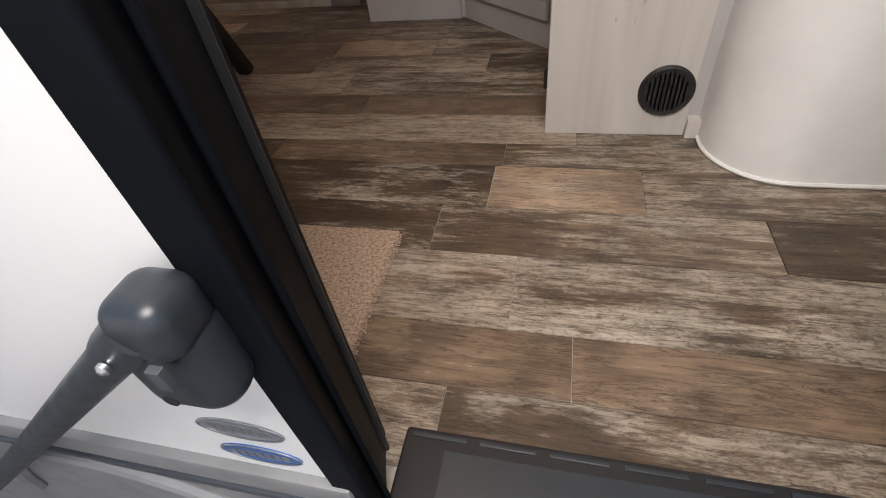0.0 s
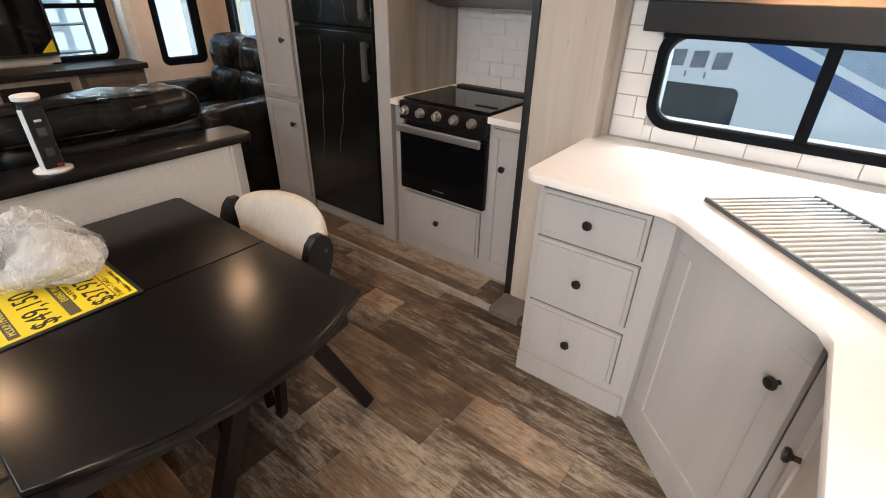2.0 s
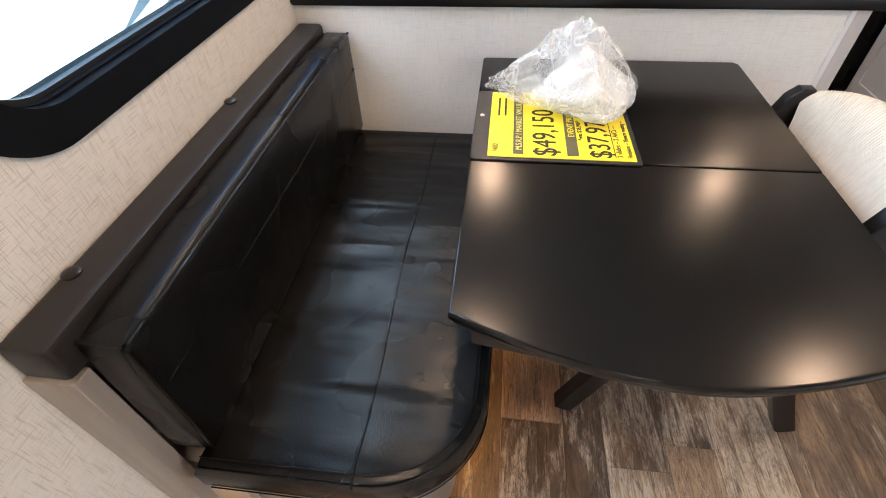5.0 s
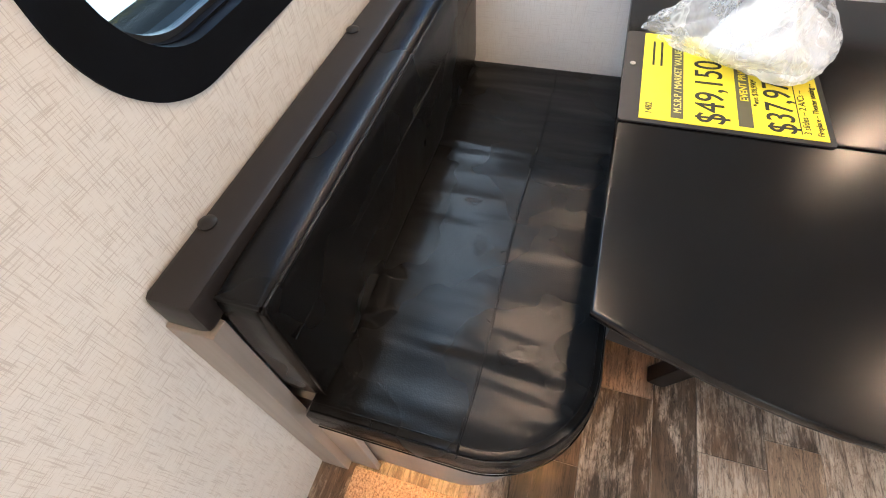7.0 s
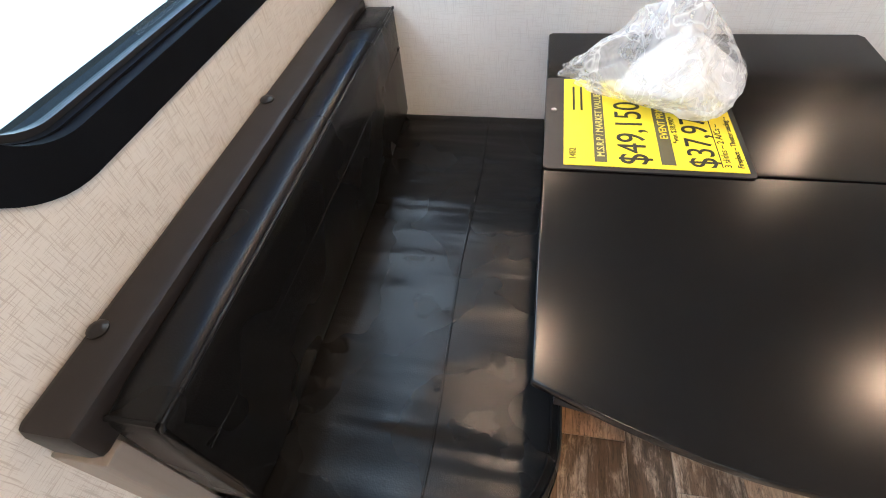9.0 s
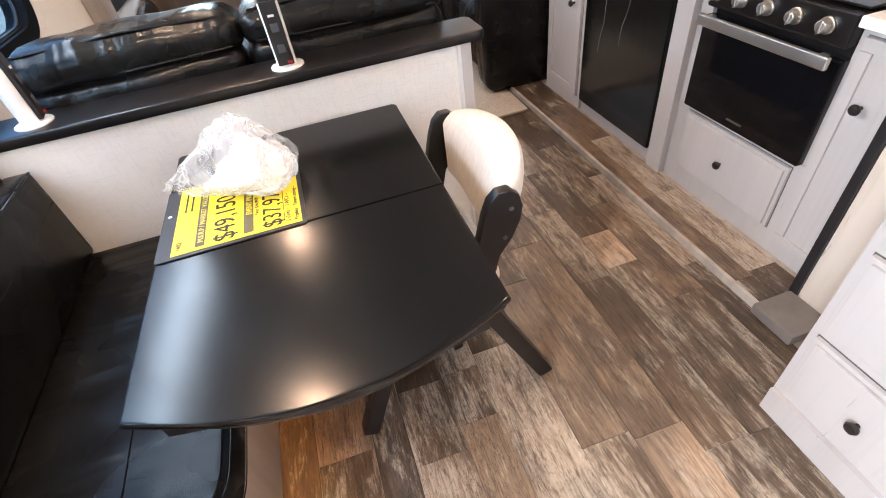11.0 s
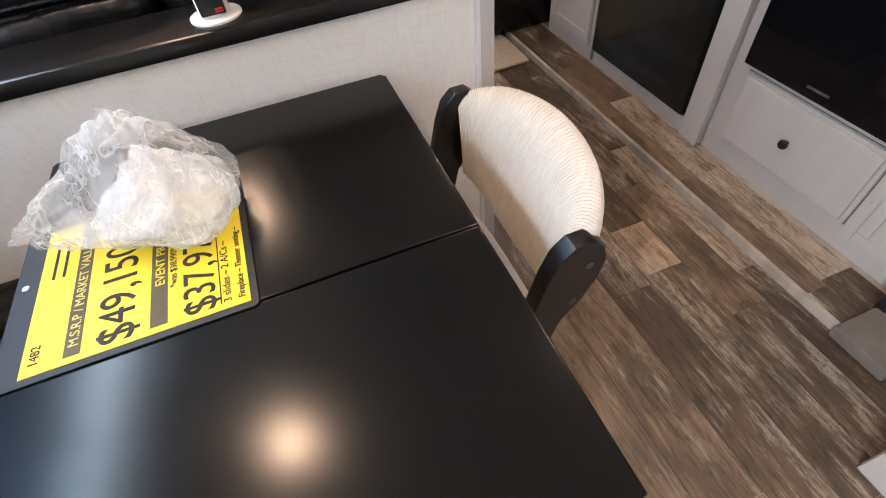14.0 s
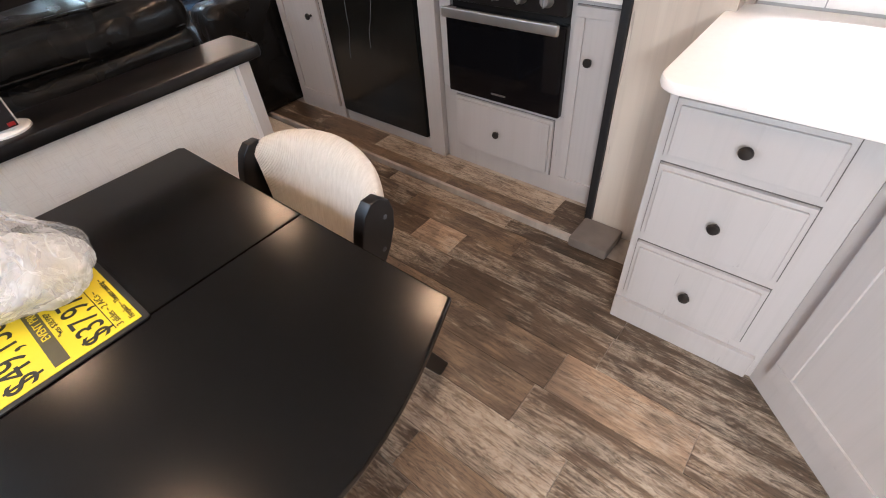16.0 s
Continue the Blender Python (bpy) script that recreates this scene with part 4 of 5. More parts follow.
for x in (-0.865, -1.262):
    part("leg", beam((x, 1.065, 0.0), (x, 1.32, 0.66), 0.05, 0.045), BLACKWOOD, table)
    part("leg", beam((x + 0.004, 1.655, 0.0), (x + 0.004, 1.35, 0.66), 0.05, 0.045), BLACKWOOD, table)
part("stretcher", box(-1.285, -0.845, 1.29, 1.35, 0.60, 0.645, 0.004), BLACKWOOD, table)

chair = thing("dining_chair", (-1.08, 1.45, 0), "black wooden dining chair with cream rope-wound curved back", "chair")
sc = soft_box(-1.300, -0.905, 1.11, 1.545, 0.355, 0.47, 0.055, 0.014, 12)
part("seat", sc, ROPE, chair, "cream woven seat")


def back_point(s, k):
    """s from one arm to the other, k round the band: the curved back as an arched, leaning band."""
    a = math.pi * (0.09 + 0.82 * s)
    cx, cy = -1.091, 1.503
    rx, ry = 0.208, 0.092
    arch = math.sin(math.pi * s) ** 0.8
    lean = 0.022 + 0.012 * arch
    hgt = 0.080 + 0.045 * arch
    thick = 0.024 + 0.020 * arch
    c, d = math.cos(k), math.sin(k)
    u = math.copysign(abs(c) ** 0.85, c) * thick
    w = math.copysign(abs(d) ** 0.85, d) * hgt
    r = u + lean * (w / 0.12)
    return (cx + (rx + r) * math.cos(a), cy + (ry + r) * math.sin(a), 0.650 + 0.008 * arch + w)


rope = bmesh.new()
NS, NK = 150, 20
grid = []
for i in range(NS + 1):
    row = []
    for k in range(NK):
        p = Vector(back_point(i / NS, k * math.tau / NK))
        c = Vector(back_point(i / NS, 0)) * 0.5 + Vector(back_point(i / NS, math.pi)) * 0.5
        row.append(rope.verts.new(p + (p - c).normalized() * (0.0015 if i % 2 else -0.0012)))
    grid.append(row)
for a, b in zip(grid, grid[1:]):
    for k in range(NK):
        rope.faces.new((a[k], a[(k + 1) % NK], b[(k + 1) % NK], b[k]))
part("backrest", rope, ROPE, chair, "cream rope-wound backrest")
for sg, x in ((-1, -0.876), (1, -1.306)):
    prof = [(1.505, 0.455), (1.455, 0.44), (1.448, 0.52), (1.468, 0.62), (1.486, 0.690), (1.502, 0.730), (1.524, 0.750), (1.552, 0.750), (1.574, 0.732), (1.583, 0.700), (1.577, 0.660), (1.556, 0.612), (1.522, 0.565), (1.508, 0.51)]
    bm = prism(prof[::-1], x - 0.016, x + 0.016, 0.005)
    bmesh.ops.transform(bm, matrix=Matrix(((0, 0, 1, 0), (1, 0, 0, 0), (0, 1, 0, 0), (0, 0, 0, 1))), verts=bm.verts)
    part("arm_cap", bm, BLACKWOOD, chair, "black wooden back upright")
    part("leg", beam((x + sg * 0.18, 1.42, 0.0), (x + sg * 0.13, 1.43, 0.37), 0.03, 0.035), BLACKWOOD, chair)
    part("leg", beam((x + sg * 0.19, 1.24, 0.0), (x + sg * 0.14, 1.25, 0.37), 0.03, 0.035), BLACKWOOD, chair)
    part("rail", beam((x + sg * 0.13, 1.22, 0.345), (x + sg * 0.13, 1.45, 0.345), 0.03, 0.025), BLACKWOOD, chair)
    for sz in (0.62, 0.70):
        part("screw_cap", lathe([(0.006, 0), (0.006, 0.001), (0.004, 0.0018)], (x - sg * 0.0162, 1.553 if sz > 0.65 else 1.535, sz), 10, None, pose(0, 0, 0, 0, 90 if sg < 0 else -90)), DARKGREY, chair)

# price sign lying on the table
sign = thing("price_sign", (-1.07, 0.95, 0.75), "yellow handwritten price card in a black holder", "sign")
part("holder", prism(round_rect(-1.235, -0.952, 0.785, 1.110, 0.008, 3), 0.7505, 0.7535, 0.001), RUBBER, sign, "black plastic holder")
part("card", box(-1.228, -0.962, 0.818, 1.100, 0.7535, 0.7545), YELLOW, sign, "bright yellow card")
part("rivet", lathe([(0.005, 0), (0.005, 0.0015)], (-1.12, 0.800, 0.7535), 12), ALU, sign)


def ink(text, x, y, size, mat=INK, z=0.7547, sx=1.0):
    writing(text, size, pose(x, y, z, 0, 0, 180) @ Matrix.Diagonal((sx, 1, 1, 1)), mat, sign)


part("bar", box(-1.228, -0.972, 0.868, 0.888, 0.7545, 0.7549), INKGREY, sign, "grey printed bar")
part("bar", box(-1.228, -0.972, 0.972, 0.994, 0.7545, 0.7549), INKGREY, sign, "grey printed bar")
ink("$49,150", -0.968, 0.952, 0.066, INK, 0.7549, 0.85)
ink("$37,970", -0.968, 1.056, 0.060, INK, 0.7549, 0.85)
ink("EVENT PRICE", -1.04, 0.990, 0.018, YELLOW, 0.7552, 1.0)
ink("*was $38,990*", -1.03, 1.006, 0.013)
ink("3 slides ~ 2 A/Cs ~", -0.972, 1.076, 0.015)
ink("Fireplace ~ Theater seating ~", -0.972, 1.094, 0.013, INK, 0.7549, 0.9)
part("rule", box(-1.20, -0.972, 1.062, 1.0635, 0.7545, 0.7549), INK, sign)
ink("M.S.R.P / MARKET VALUE", -0.985, 0.8845, 0.0175, PALEINK, 0.7552, 1.0)
ink("1482", -0.975, 0.838, 0.016)
for k in range(2):
    part("scribble", box(-1.20, -1.12, 0.834 + k * 0.014, 0.838 + k * 0.014, 0.7545, 0.7549), INK, sign)

# crumpled bag
def crumple(centre, size, subdivisions, seed, sharp, peak, reach):
    """A limp film bag: flat facets between sharp creases, a tall slack peak and a twisted tail towards the bench."""
    bm = bmesh.new()
    bmesh.ops.create_icosphere(bm, subdivisions=subdivisions, radius=1.0)
    off = Vector((seed, seed * 0.3, 4.0))
    for v in bm.verts:
        q = v.co.copy()
        f = 1 + 0.12 * noise.noise(q * 1.1 + off)
        f += sharp * (0.15 * (0.3 - abs(noise.noise(q * 1.5 + off))) + 0.05 * (0.3 - abs(noise.noise(q * 3.9 - off))) + 0.015 * (0.3 - abs(noise.noise(q * 9.0))))
        p = Vector((q.x * size[0], q.y * size[1], q.z * size[2])) * f
        tail = max(0.0, -q.y * 0.9 - 0.30)
        p += Vector((-0.01, -0.19, -0.01)) * tail * reach * (1 + 0.3 * noise.noise(q * 5.0))
        p.x *= 1 - 0.85 * min(1.0, tail * reach)
        p.z *= 1 - 0.6 * min(1.0, tail * reach)
        top = max(0.0, q.z - 0.15) ** 1.5
        p.x *= 1 - 0.85 * min(1.0, top)
        p.y *= 1 - 0.72 * min(1.0, top)
        p += Vector((-0.05, -0.03, peak)) * top * (1 + 0.35 * noise.noise(q * 4.0 + off))
        v.co = centre + p
        v.co.z = max(v.co.z, 0.7575)
    return bm


sack = thing("plastic_bag", (-1.18, 1.01, 0.757), "crumpled clear plastic bag lying on the price card", "bag")
part("bag_skin", crumple(Vector((-1.175, 1.022, 0.803)), (0.094, 0.096, 0.060), 6, 1.0, 1.3, 0.085, 1.0), BAG, sack)
part("bunched_film", crumple(Vector((-1.160, 1.035, 0.795)), (0.080, 0.080, 0.050), 5, 6.0, 1.8, 0.030, 0.35), BAGINNER, sack, "white bunched film inside the bag")

# pop-up power towers on the ledge
tower = thing("power_tower", (-1.525, 1.153, 0.898), "silver and black pop-up socket tower on the ledge", "power socket")
part("flange", lathe([(0.047, 0), (0.047, 0.004), (0.040, 0.007)], (-1.525, 1.153, 0.898), 28), WHITEWALL, tower)
part("column", lathe([(0.028, 0.007), (0.028, 0.165), (0.026, 0.17)], (-1.525, 1.153, 0.898), 24), WHITEWALL, tower, "white column")
part("socket_face", box(-1.505, -1.4935, 1.131, 1.175, 0.910, 1.075, 0.002), RUBBER, tower, "black socket face")
part("neck", lathe([(0.025, 0.166), (0.025, 0.187)], (-1.525, 1.153, 0.898), 24), RUBBER, tower)
part("cap", lathe([(0.022, 0.187), (0.031, 0.193), (0.032, 0.203), (0.028, 0.206)], (-1.525, 1.153, 0.898), 28), WHITEWALL, tower)
for k, z in enumerate((0.945, 1.0)):
    part("outlet", box(-1.492, -1.4895, 1.143, 1.163, z, z + 0.022, 0.001), DARKGREY, tower)
part("usb_port", box(-1.492, -1.4895, 1.145, 1.161, 1.038, 1.044, 0.0005), WHITEWALL, tower)
part("switch", box(-1.492, -1.488, 1.158, 1.171, 0.915, 0.922, 0.0005), RED, tower, "small red switch")
t2 = copy_thing(tower, pose(-1.525, 0.475, 0.898, 0, 0, 100))

# ---- living area ----
def theater_seat(y0, y1, seed):
    s = thing("theater_seat", (-2.1, (y0 + y1) / 2, 0), "black leather theatre recliner seen from behind", "seat", "theatre seats behind the half wall")
    part("headrest", soft_box(-1.86, -1.63, y0, y1, 0.915, 1.035, 0.05, 0.012, 12, 0.012, None, None, seed), TUCKED, s)
    part("backrest", soft_box(-1.90, -1.68, y0 + 0.01, y1 - 0.01, 0.42, 0.93, 0.05, 0.015, 12, 0.008, None, None, seed), TUCKED, s)
    part("back_roll", soft_box(-1.74, -1.618, y0 + 0.01, y1 - 0.01, 0.855, 0.945, 0.04, 0.01, 12, 0.010, None, None, seed + 3), TUCKED, s)
    part("seam", tube([(-1.628, y0 + 0.03, 0.952), (-1.618, (y0 + y1) / 2, 0.950), (-1.628, y1 - 0.03, 0.952)], 0.004, 6), LEATHER, s)
    part("piping", tube([(-1.66, y0 + 0.03, 1.030), (-1.655, (y0 + y1) / 2, 1.040), (-1.66, y1 - 0.03, 1.030)], 0.004, 6), LEATHER, s)
    part("seat", soft_box(-2.50, -1.93, y0 + 0.02, y1 - 0.02, 0.28, 0.47, 0.05, 0.02, 8), LEATHER, s)
    part("base", box(-2.45, -1.78, y0 + 0.03, y1 - 0.03, 0.0, 0.30, 0.01), BLACKWOOD, s)


theater_seat(0.42, 1.045, 0.0)
theater_seat(1.055, 1.665, 11.0)
arm = thing("seat_armrest", (-2.1, 0.36, 0), "black leather outer armrest of the theatre seats", "armrest")
part("pad", soft_box(-2.5, -1.78, 0.29, 0.415, 0.0, 0.62, 0.04, 0.01, 8), LEATHER, arm)

sofa = thing("sofa", (-3.5, 2.75, 0.028), "black leather reclining sofa in the slide-out", "sofa")
part("base", box(-4.05, -2.86, 2.36, 3.10, 0.028, 0.24, 0.02), LEATHER, sofa)
for x0, x1, sd in ((-3.86, -3.46, 1.0), (-3.45, -3.05, 5.0)):
    part("seat_cushion", soft_box(x0, x1, 2.30, 2.92, 0.24, 0.50, 0.07, 0.025, 10, 0.012, None, None, sd), LEATHER, sofa)
    part("back_cushion", soft_box(x0, x1, 2.85, 3.08, 0.46, 0.78, 0.06, 0.03, 10, 0.014, None, None, sd + 2), LEATHER, sofa)
    part("headrest", soft_box(x0, x1, 2.88, 3.12, 0.74, 1.00, 0.07, 0.02, 10, 0.014, None, None, sd + 3), LEATHER, sofa)
part("armrest", soft_box(-4.08, -3.87, 2.28, 3.05, 0.03, 0.66, 0.06, 0.015, 10, 0.008), LEATHER, sofa)
part("armrest", soft_box(-3.04, -2.80, 2.26, 3.05, 0.03, 0.66, 0.06, 0.015, 10, 0.008), LEATHER, sofa)

loveseat = thing("armchair", (-3.6, 0.4, 0), "dark brown leather armchair against the side wall", "armchair")
part("armrest", soft_box(-3.72, -3.50, 0.28, 0.56, 0.0, 0.64, 0.06, 0.015, 8, 0.008), BROWNLEATHER, loveseat)
part("seat", soft_box(-3.97, -3.72, 0.30, 0.62, 0.0, 0.48, 0.06, 0.02, 8, 0.008), BROWNLEATHER, loveseat)
part("backrest", soft_box(-3.97, -3.52, 0.275, 0.36, 0.0, 0.72, 0.06, 0.02, 8, 0.008), BROWNLEATHER, loveseat)

tv = thing("television", (-4.25, 1.44, 0.90), "large black flat television mounted on the rear wall", "television")
part("screen", box(-4.272, -4.262, 0.895, 1.985, 0.905, 1.515, 0.003), BLACKGLASS, tv, "glossy black screen")
part("bezel", ring(round_rect(0.88, 2.0, 0.89, 1.53, 0.008, 2), round_rect(0.893, 1.987, 0.907, 1.517, 0.004, 2), -0.02, 0.008, on_x(-4.262)), RUBBER, tv)
part("back", box(-4.30, -4.272, 1.1, 1.8, 0.98, 1.45, 0.006), RUBBER, tv)
tri = prism([(1.90, 0.912), (1.985, 0.912), (1.985, 1.0)], 0.0, 0.002)
bmesh.ops.transform(tri, matrix=on_x(-4.262), verts=tri.verts)
part("sticker", tri, YELLOW, tv, "yellow corner sticker")
part("bracket", box(-4.30, -4.27, 1.20, 1.27, 1.53, 1.56, 0.003), BRONZE, tv)
single("trim_tv_panel", box(-4.305, -4.296, 0.84, 2.0, 0.84, 1.60), CEIL, "pale panel behind the television", "trim", kind="structure")

console = thing("media_console", (-4.15, 1.4, 0), "grey-brown media console under the television", "cabinet")
part("top", box(-4.30, -3.94, 0.30, 2.44, 0.79, 0.83, 0.008), TAUPE, console, "dark slab top")
part("carcass", box(-4.28, -3.99, 0.32, 2.42, 0.0, 0.79, 0.004), CONSOLEWOOD, console)
part("face_frame", box(-3.99, -3.972, 0.88, 1.98, 0.30, 0.785, 0.003), GREYWOOD, console)
# closed black panels imitate the dark inside of the open slots
for a, b, z0, z1 in ((0.95, 1.33, 0.665, 0.75), (1.53, 1.92, 0.665, 0.75), (0.95, 1.92, 0.38, 0.60)):
    part("slot", box(-3.972, -3.966, a, b, z0, z1, 0.001), BLACKWOOD, console, "black panel standing in for the shade inside an opening")
part("radio", box(-3.972, -3.955, 1.36, 1.50, 0.65, 0.765, 0.004), RUBBER, console, "small black radio unit")
part("radio_display", box(-3.955, -3.953, 1.39, 1.47, 0.70, 0.73), STRIPEBLUE, console)
for a, b in ((0.42, 0.84), (2.02, 2.40)):
    d = panel_door("cabinet_door", (-3.99, a), (-3.99, b), 0.30, 0.76, console, CONSOLEWOOD, 0.05)
    for s in (-0.03, 0.03):
        part("knob", lathe(KNOB, (-3.972, (a + b) / 2 + s, 0.62), 12, None, Vector((1, 0, 0)).to_track_quat("Z", "Y").to_matrix().to_4x4()), BRONZE, d)

over = thing("rear_wall_cabinet", (-4.1, 1.4, 1.62), "brown wooden cabinets over the television", "cabinet")
part("carcass", box(-4.30, -3.97, 0.32, 2.44, 1.62, 2.045, 0.004), BROWNWOOD, over)
part("bottom_rail", box(-3.975, -3.955, 0.32, 2.44, 1.60, 1.665, 0.004), BROWNWOOD, over)
for k in range(4):
    a = 0.36 + k * 0.52
    d = panel_door("cabinet_door", (-3.97, a), (-3.97, a + 0.49), 1.675, 2.03, over, BROWNWOOD, 0.055)
    if k in (1,):
        part("glass", box(-3.962, -3.957, a + 0.06, a + 0.43, 1.735, 1.97), BLACKGLASS, d, "dark glass panel")
    part("knob", lathe(KNOB, (-3.952, a + 0.245, 1.695), 12, None, Vector((1, 0, 0)).to_track_quat("Z", "Y").to_matrix().to_4x4()), BRONZE, d)
val = thing("roller_shade", (-3.6, 3.14, 1.60), "dark valance over the slide-out window", "shade")
part("valance", box(-3.96, -3.30, 3.10, 3.195, 1.585, 1.70, 0.004), TAUPE, val)
val2 = thing("roller_shade", (-4.1, 2.83, 1.60), "dark valance over the tall window", "shade")
part("valance", box(-4.15, -4.06, 2.60, 3.06, 1.585, 1.70, 0.004), TAUPE, val2)
blind = thing("window_blind", (-3.5, 0.28, 0.8), "black blind drawn over a side window", "blind")
part("cloth", box(-3.85, -3.20, 0.272, 0.285, 0.80, 1.62, 0.003), RUBBER, blind)

# ---- ceiling lamps ----
# the pair at x = 0 is unseen, added to light the half wall
for x, y in ((-2.70, 0.80), (-2.70, 2.18), (-1.35, 0.79), (-1.35, 2.18), (0.0, 0.79), (0.0, 2.10)):
    lamp = thing("ceiling_light", (x, y, 2.03), "round recessed warm ceiling light", "ceiling light", "recessed ceiling lights")
    part("rim", lathe([(0.052, 0.020), (0.066, 0.018), (0.066, 0.010), (0.052, 0.006)], (x, y, 2.028), 28), WHITEWALL, lamp)
    part("lens", lathe([(0.052, 0.010), (0.052, 0.018)], (x, y, 2.028), 24), LAMP, lamp, "glowing warm lens")
    sp = new("ceiling_light_glow", bpy.data.lights.new("ceiling_light_glow", "AREA"))
    sp.data.shape, sp.data.size, sp.data.energy, sp.data.color = "DISK", 0.10, 1.15 if y > 1.5 else 1.6, (1.0, 0.63, 0.37)
    sp.matrix_world = look((x, y, 2.025), (x, y, 0.0))
for x, y in ((-3.85, 2.72), (-3.2, 2.80)):
    lamp = thing("ceiling_light", (x, y, 1.70), "small warm spotlight under the slide-out ceiling", "ceiling light")
    part("rim", lathe([(0.03, 0.02), (0.036, 0.018), (0.036, 0.0)], (x, y, 1.70), 20), CHROME, lamp)
    part("lens", lathe([(0.024, -0.012), (0.03, -0.002), (0.03, 0.01)], (x, y, 1.70), 20), LAMP, lamp)
    sp = new("ceiling_light_glow", bpy.data.lights.new("ceiling_light_glow", "AREA"))
    sp.data.shape, sp.data.size, sp.data.energy, sp.data.color = "DISK", 0.06, 0.5, (1.0, 0.66, 0.40)
    sp.matrix_world = look((x, y, 1.68), (x, y, 0.0))

# warm step light under the bench overhang
step = thing("step_light", (-0.75, 0.80, 0.39), "amber step light strip under the bench edge", "light")
part("strip", box(-1.0, -0.55, 0.806, 0.816, 0.392, 0.398), emitter("amber_led", (1.0, 0.45, 0.10), 4.0), step)
for at, w, h in (((-0.82, 0.818, 0.395), 0.5, 0.02), ((-0.425, 0.50, 0.395), 0.02, 0.28)):
    sl = new("step_light_glow", bpy.data.lights.new("step_light_glow", "AREA"))
    sl.data.shape, sl.data.size, sl.data.size_y, sl.data.energy, sl.data.color = "RECTANGLE", w, h, 0.04, (1.0, 0.42, 0.10)
    sl.data.spread = radians(35)
    sl.matrix_world = pose(*at)
rug = thing("carpet_edge", (-3.0, 2.1, 0), "beige carpet piece at the living area", "carpet")
part("carpet_body", soft_box(-3.9, -2.53, 1.75, 2.40, 0.0, 0.022, 0.010, 0.0, 10, 0.003), CARPET, rug)

# pale strips laid over the television screen as a modelled reflection
glare_strip = bmesh.new()
for a, b, w in (((1.50, 1.40), (1.20, 1.02), 0.030), ((1.52, 1.385), (1.78, 1.42), 0.022), ((1.44, 1.415), (1.56, 1.405), 0.012)):
    p, q = Vector((-4.259, *a)), Vector((-4.259, *b))
    n = Vector((0, -(q - p).z, (q - p).y)).normalized() * w / 2
    pts = [p - n * 0.5, p + n * 0.5, q + n, q - n]
    vs = [glare_strip.verts.new(v + Vector((o, 0, 0))) for o in (0, 0.003) for v in pts]
    for f in ((0, 1, 2, 3), (4, 5, 6, 7), (0, 1, 5, 4), (1, 2, 6, 5), (2, 3, 7, 6), (3, 0, 4, 7)):
        glare_strip.faces.new([vs[k] for k in f])
part("pale_streak", glare_strip, BAG, tv, "pale streaks standing in for a reflection on the screen")

# ---- entry ----
JUTE = Mat("tan_loop_mat", (0.42, 0.30, 0.21), 0.95)
_a = JUTE.noise(JUTE.coords((110, 260, 1)), 1.0, 3, 0.6)
_n = JUTE.noise(JUTE.coords((260, 120, 1)), 1.0, 2, 0.5)
_loop = JUTE.math("ADD", JUTE.math("MULTIPLY", _a, 0.6), JUTE.math("MULTIPLY", _n, 0.4))
JUTE.color(JUTE.ramp(_loop, [(0.38, (0.20, 0.135, 0.092)), (0.50, (0.40, 0.285, 0.205)), (0.64, (0.55, 0.42, 0.32))]))
JUTE.bump(_loop, 0.9, 0.006)
matt = thing("door_mat", (-0.2, 0.6, 0), "tan looped carpet offcut with frayed edges", "mat")
part("mat_body", box(-0.43, 0.018, 0.36, 0.785, 0.0, 0.008, 0.003), JUTE.m, matt)
fr = bmesh.new()
for k in range(140):
    y = 0.365 + 0.415 * k / 140
    tube([(0.016, y, 0.006), (0.022, y + random.uniform(-0.002, 0.002), 0.006), (0.024 + random.uniform(0, 0.007), y + random.uniform(-0.005, 0.005), 0.003)], 0.0012, 4, fr)
tagged(part("fringe", fr, JUTE.m, matt), kind="stuff")

grab = thing("grab_handle", (0.08, 0.19, 0.38), "charcoal folding entry grab handle on the white wall", "grab handle")
part("bracket", soft_box(0.076, 0.150, 0.158, 0.206, 0.398, 0.496, 0.024, 0.0, 12), SLATE, grab)
part("yoke", soft_box(0.104, 0.150, 0.153, 0.200, 0.472, 0.520, 0.016, 0.0, 10), SLATE, grab)
part("bar", tube([(0.118, 0.168, 0.492), (0.106, 0.168, 0.482), (-0.090, 0.168, 0.317), (-0.515, 0.168, -0.04), (-0.635, 0.168, -0.14)], 0.0160, 18), SLATE, grab)
part("collar", tube([(0.122, 0.168, 0.496), (0.088, 0.168, 0.467)], 0.0185, 18), SLATE, grab)
part("pin", lathe([(0.0045, 0), (0.0045, 0.003), (0.002, 0.005)], (0.098, 0.149, 0.476), 14, None, pose(0, 0, 0, 90)), ALU, grab)
part("clip", box(0.130, 0.140, 0.146, 0.152, 0.462, 0.482, 0.001), DARKGREY, grab)
part("drain_hole", lathe([(0.006, 0), (0.006, 0.001)], (0.104, 0.1585, 0.420), 12, None, pose(0, 0, 0, 90)), RUBBER, grab)
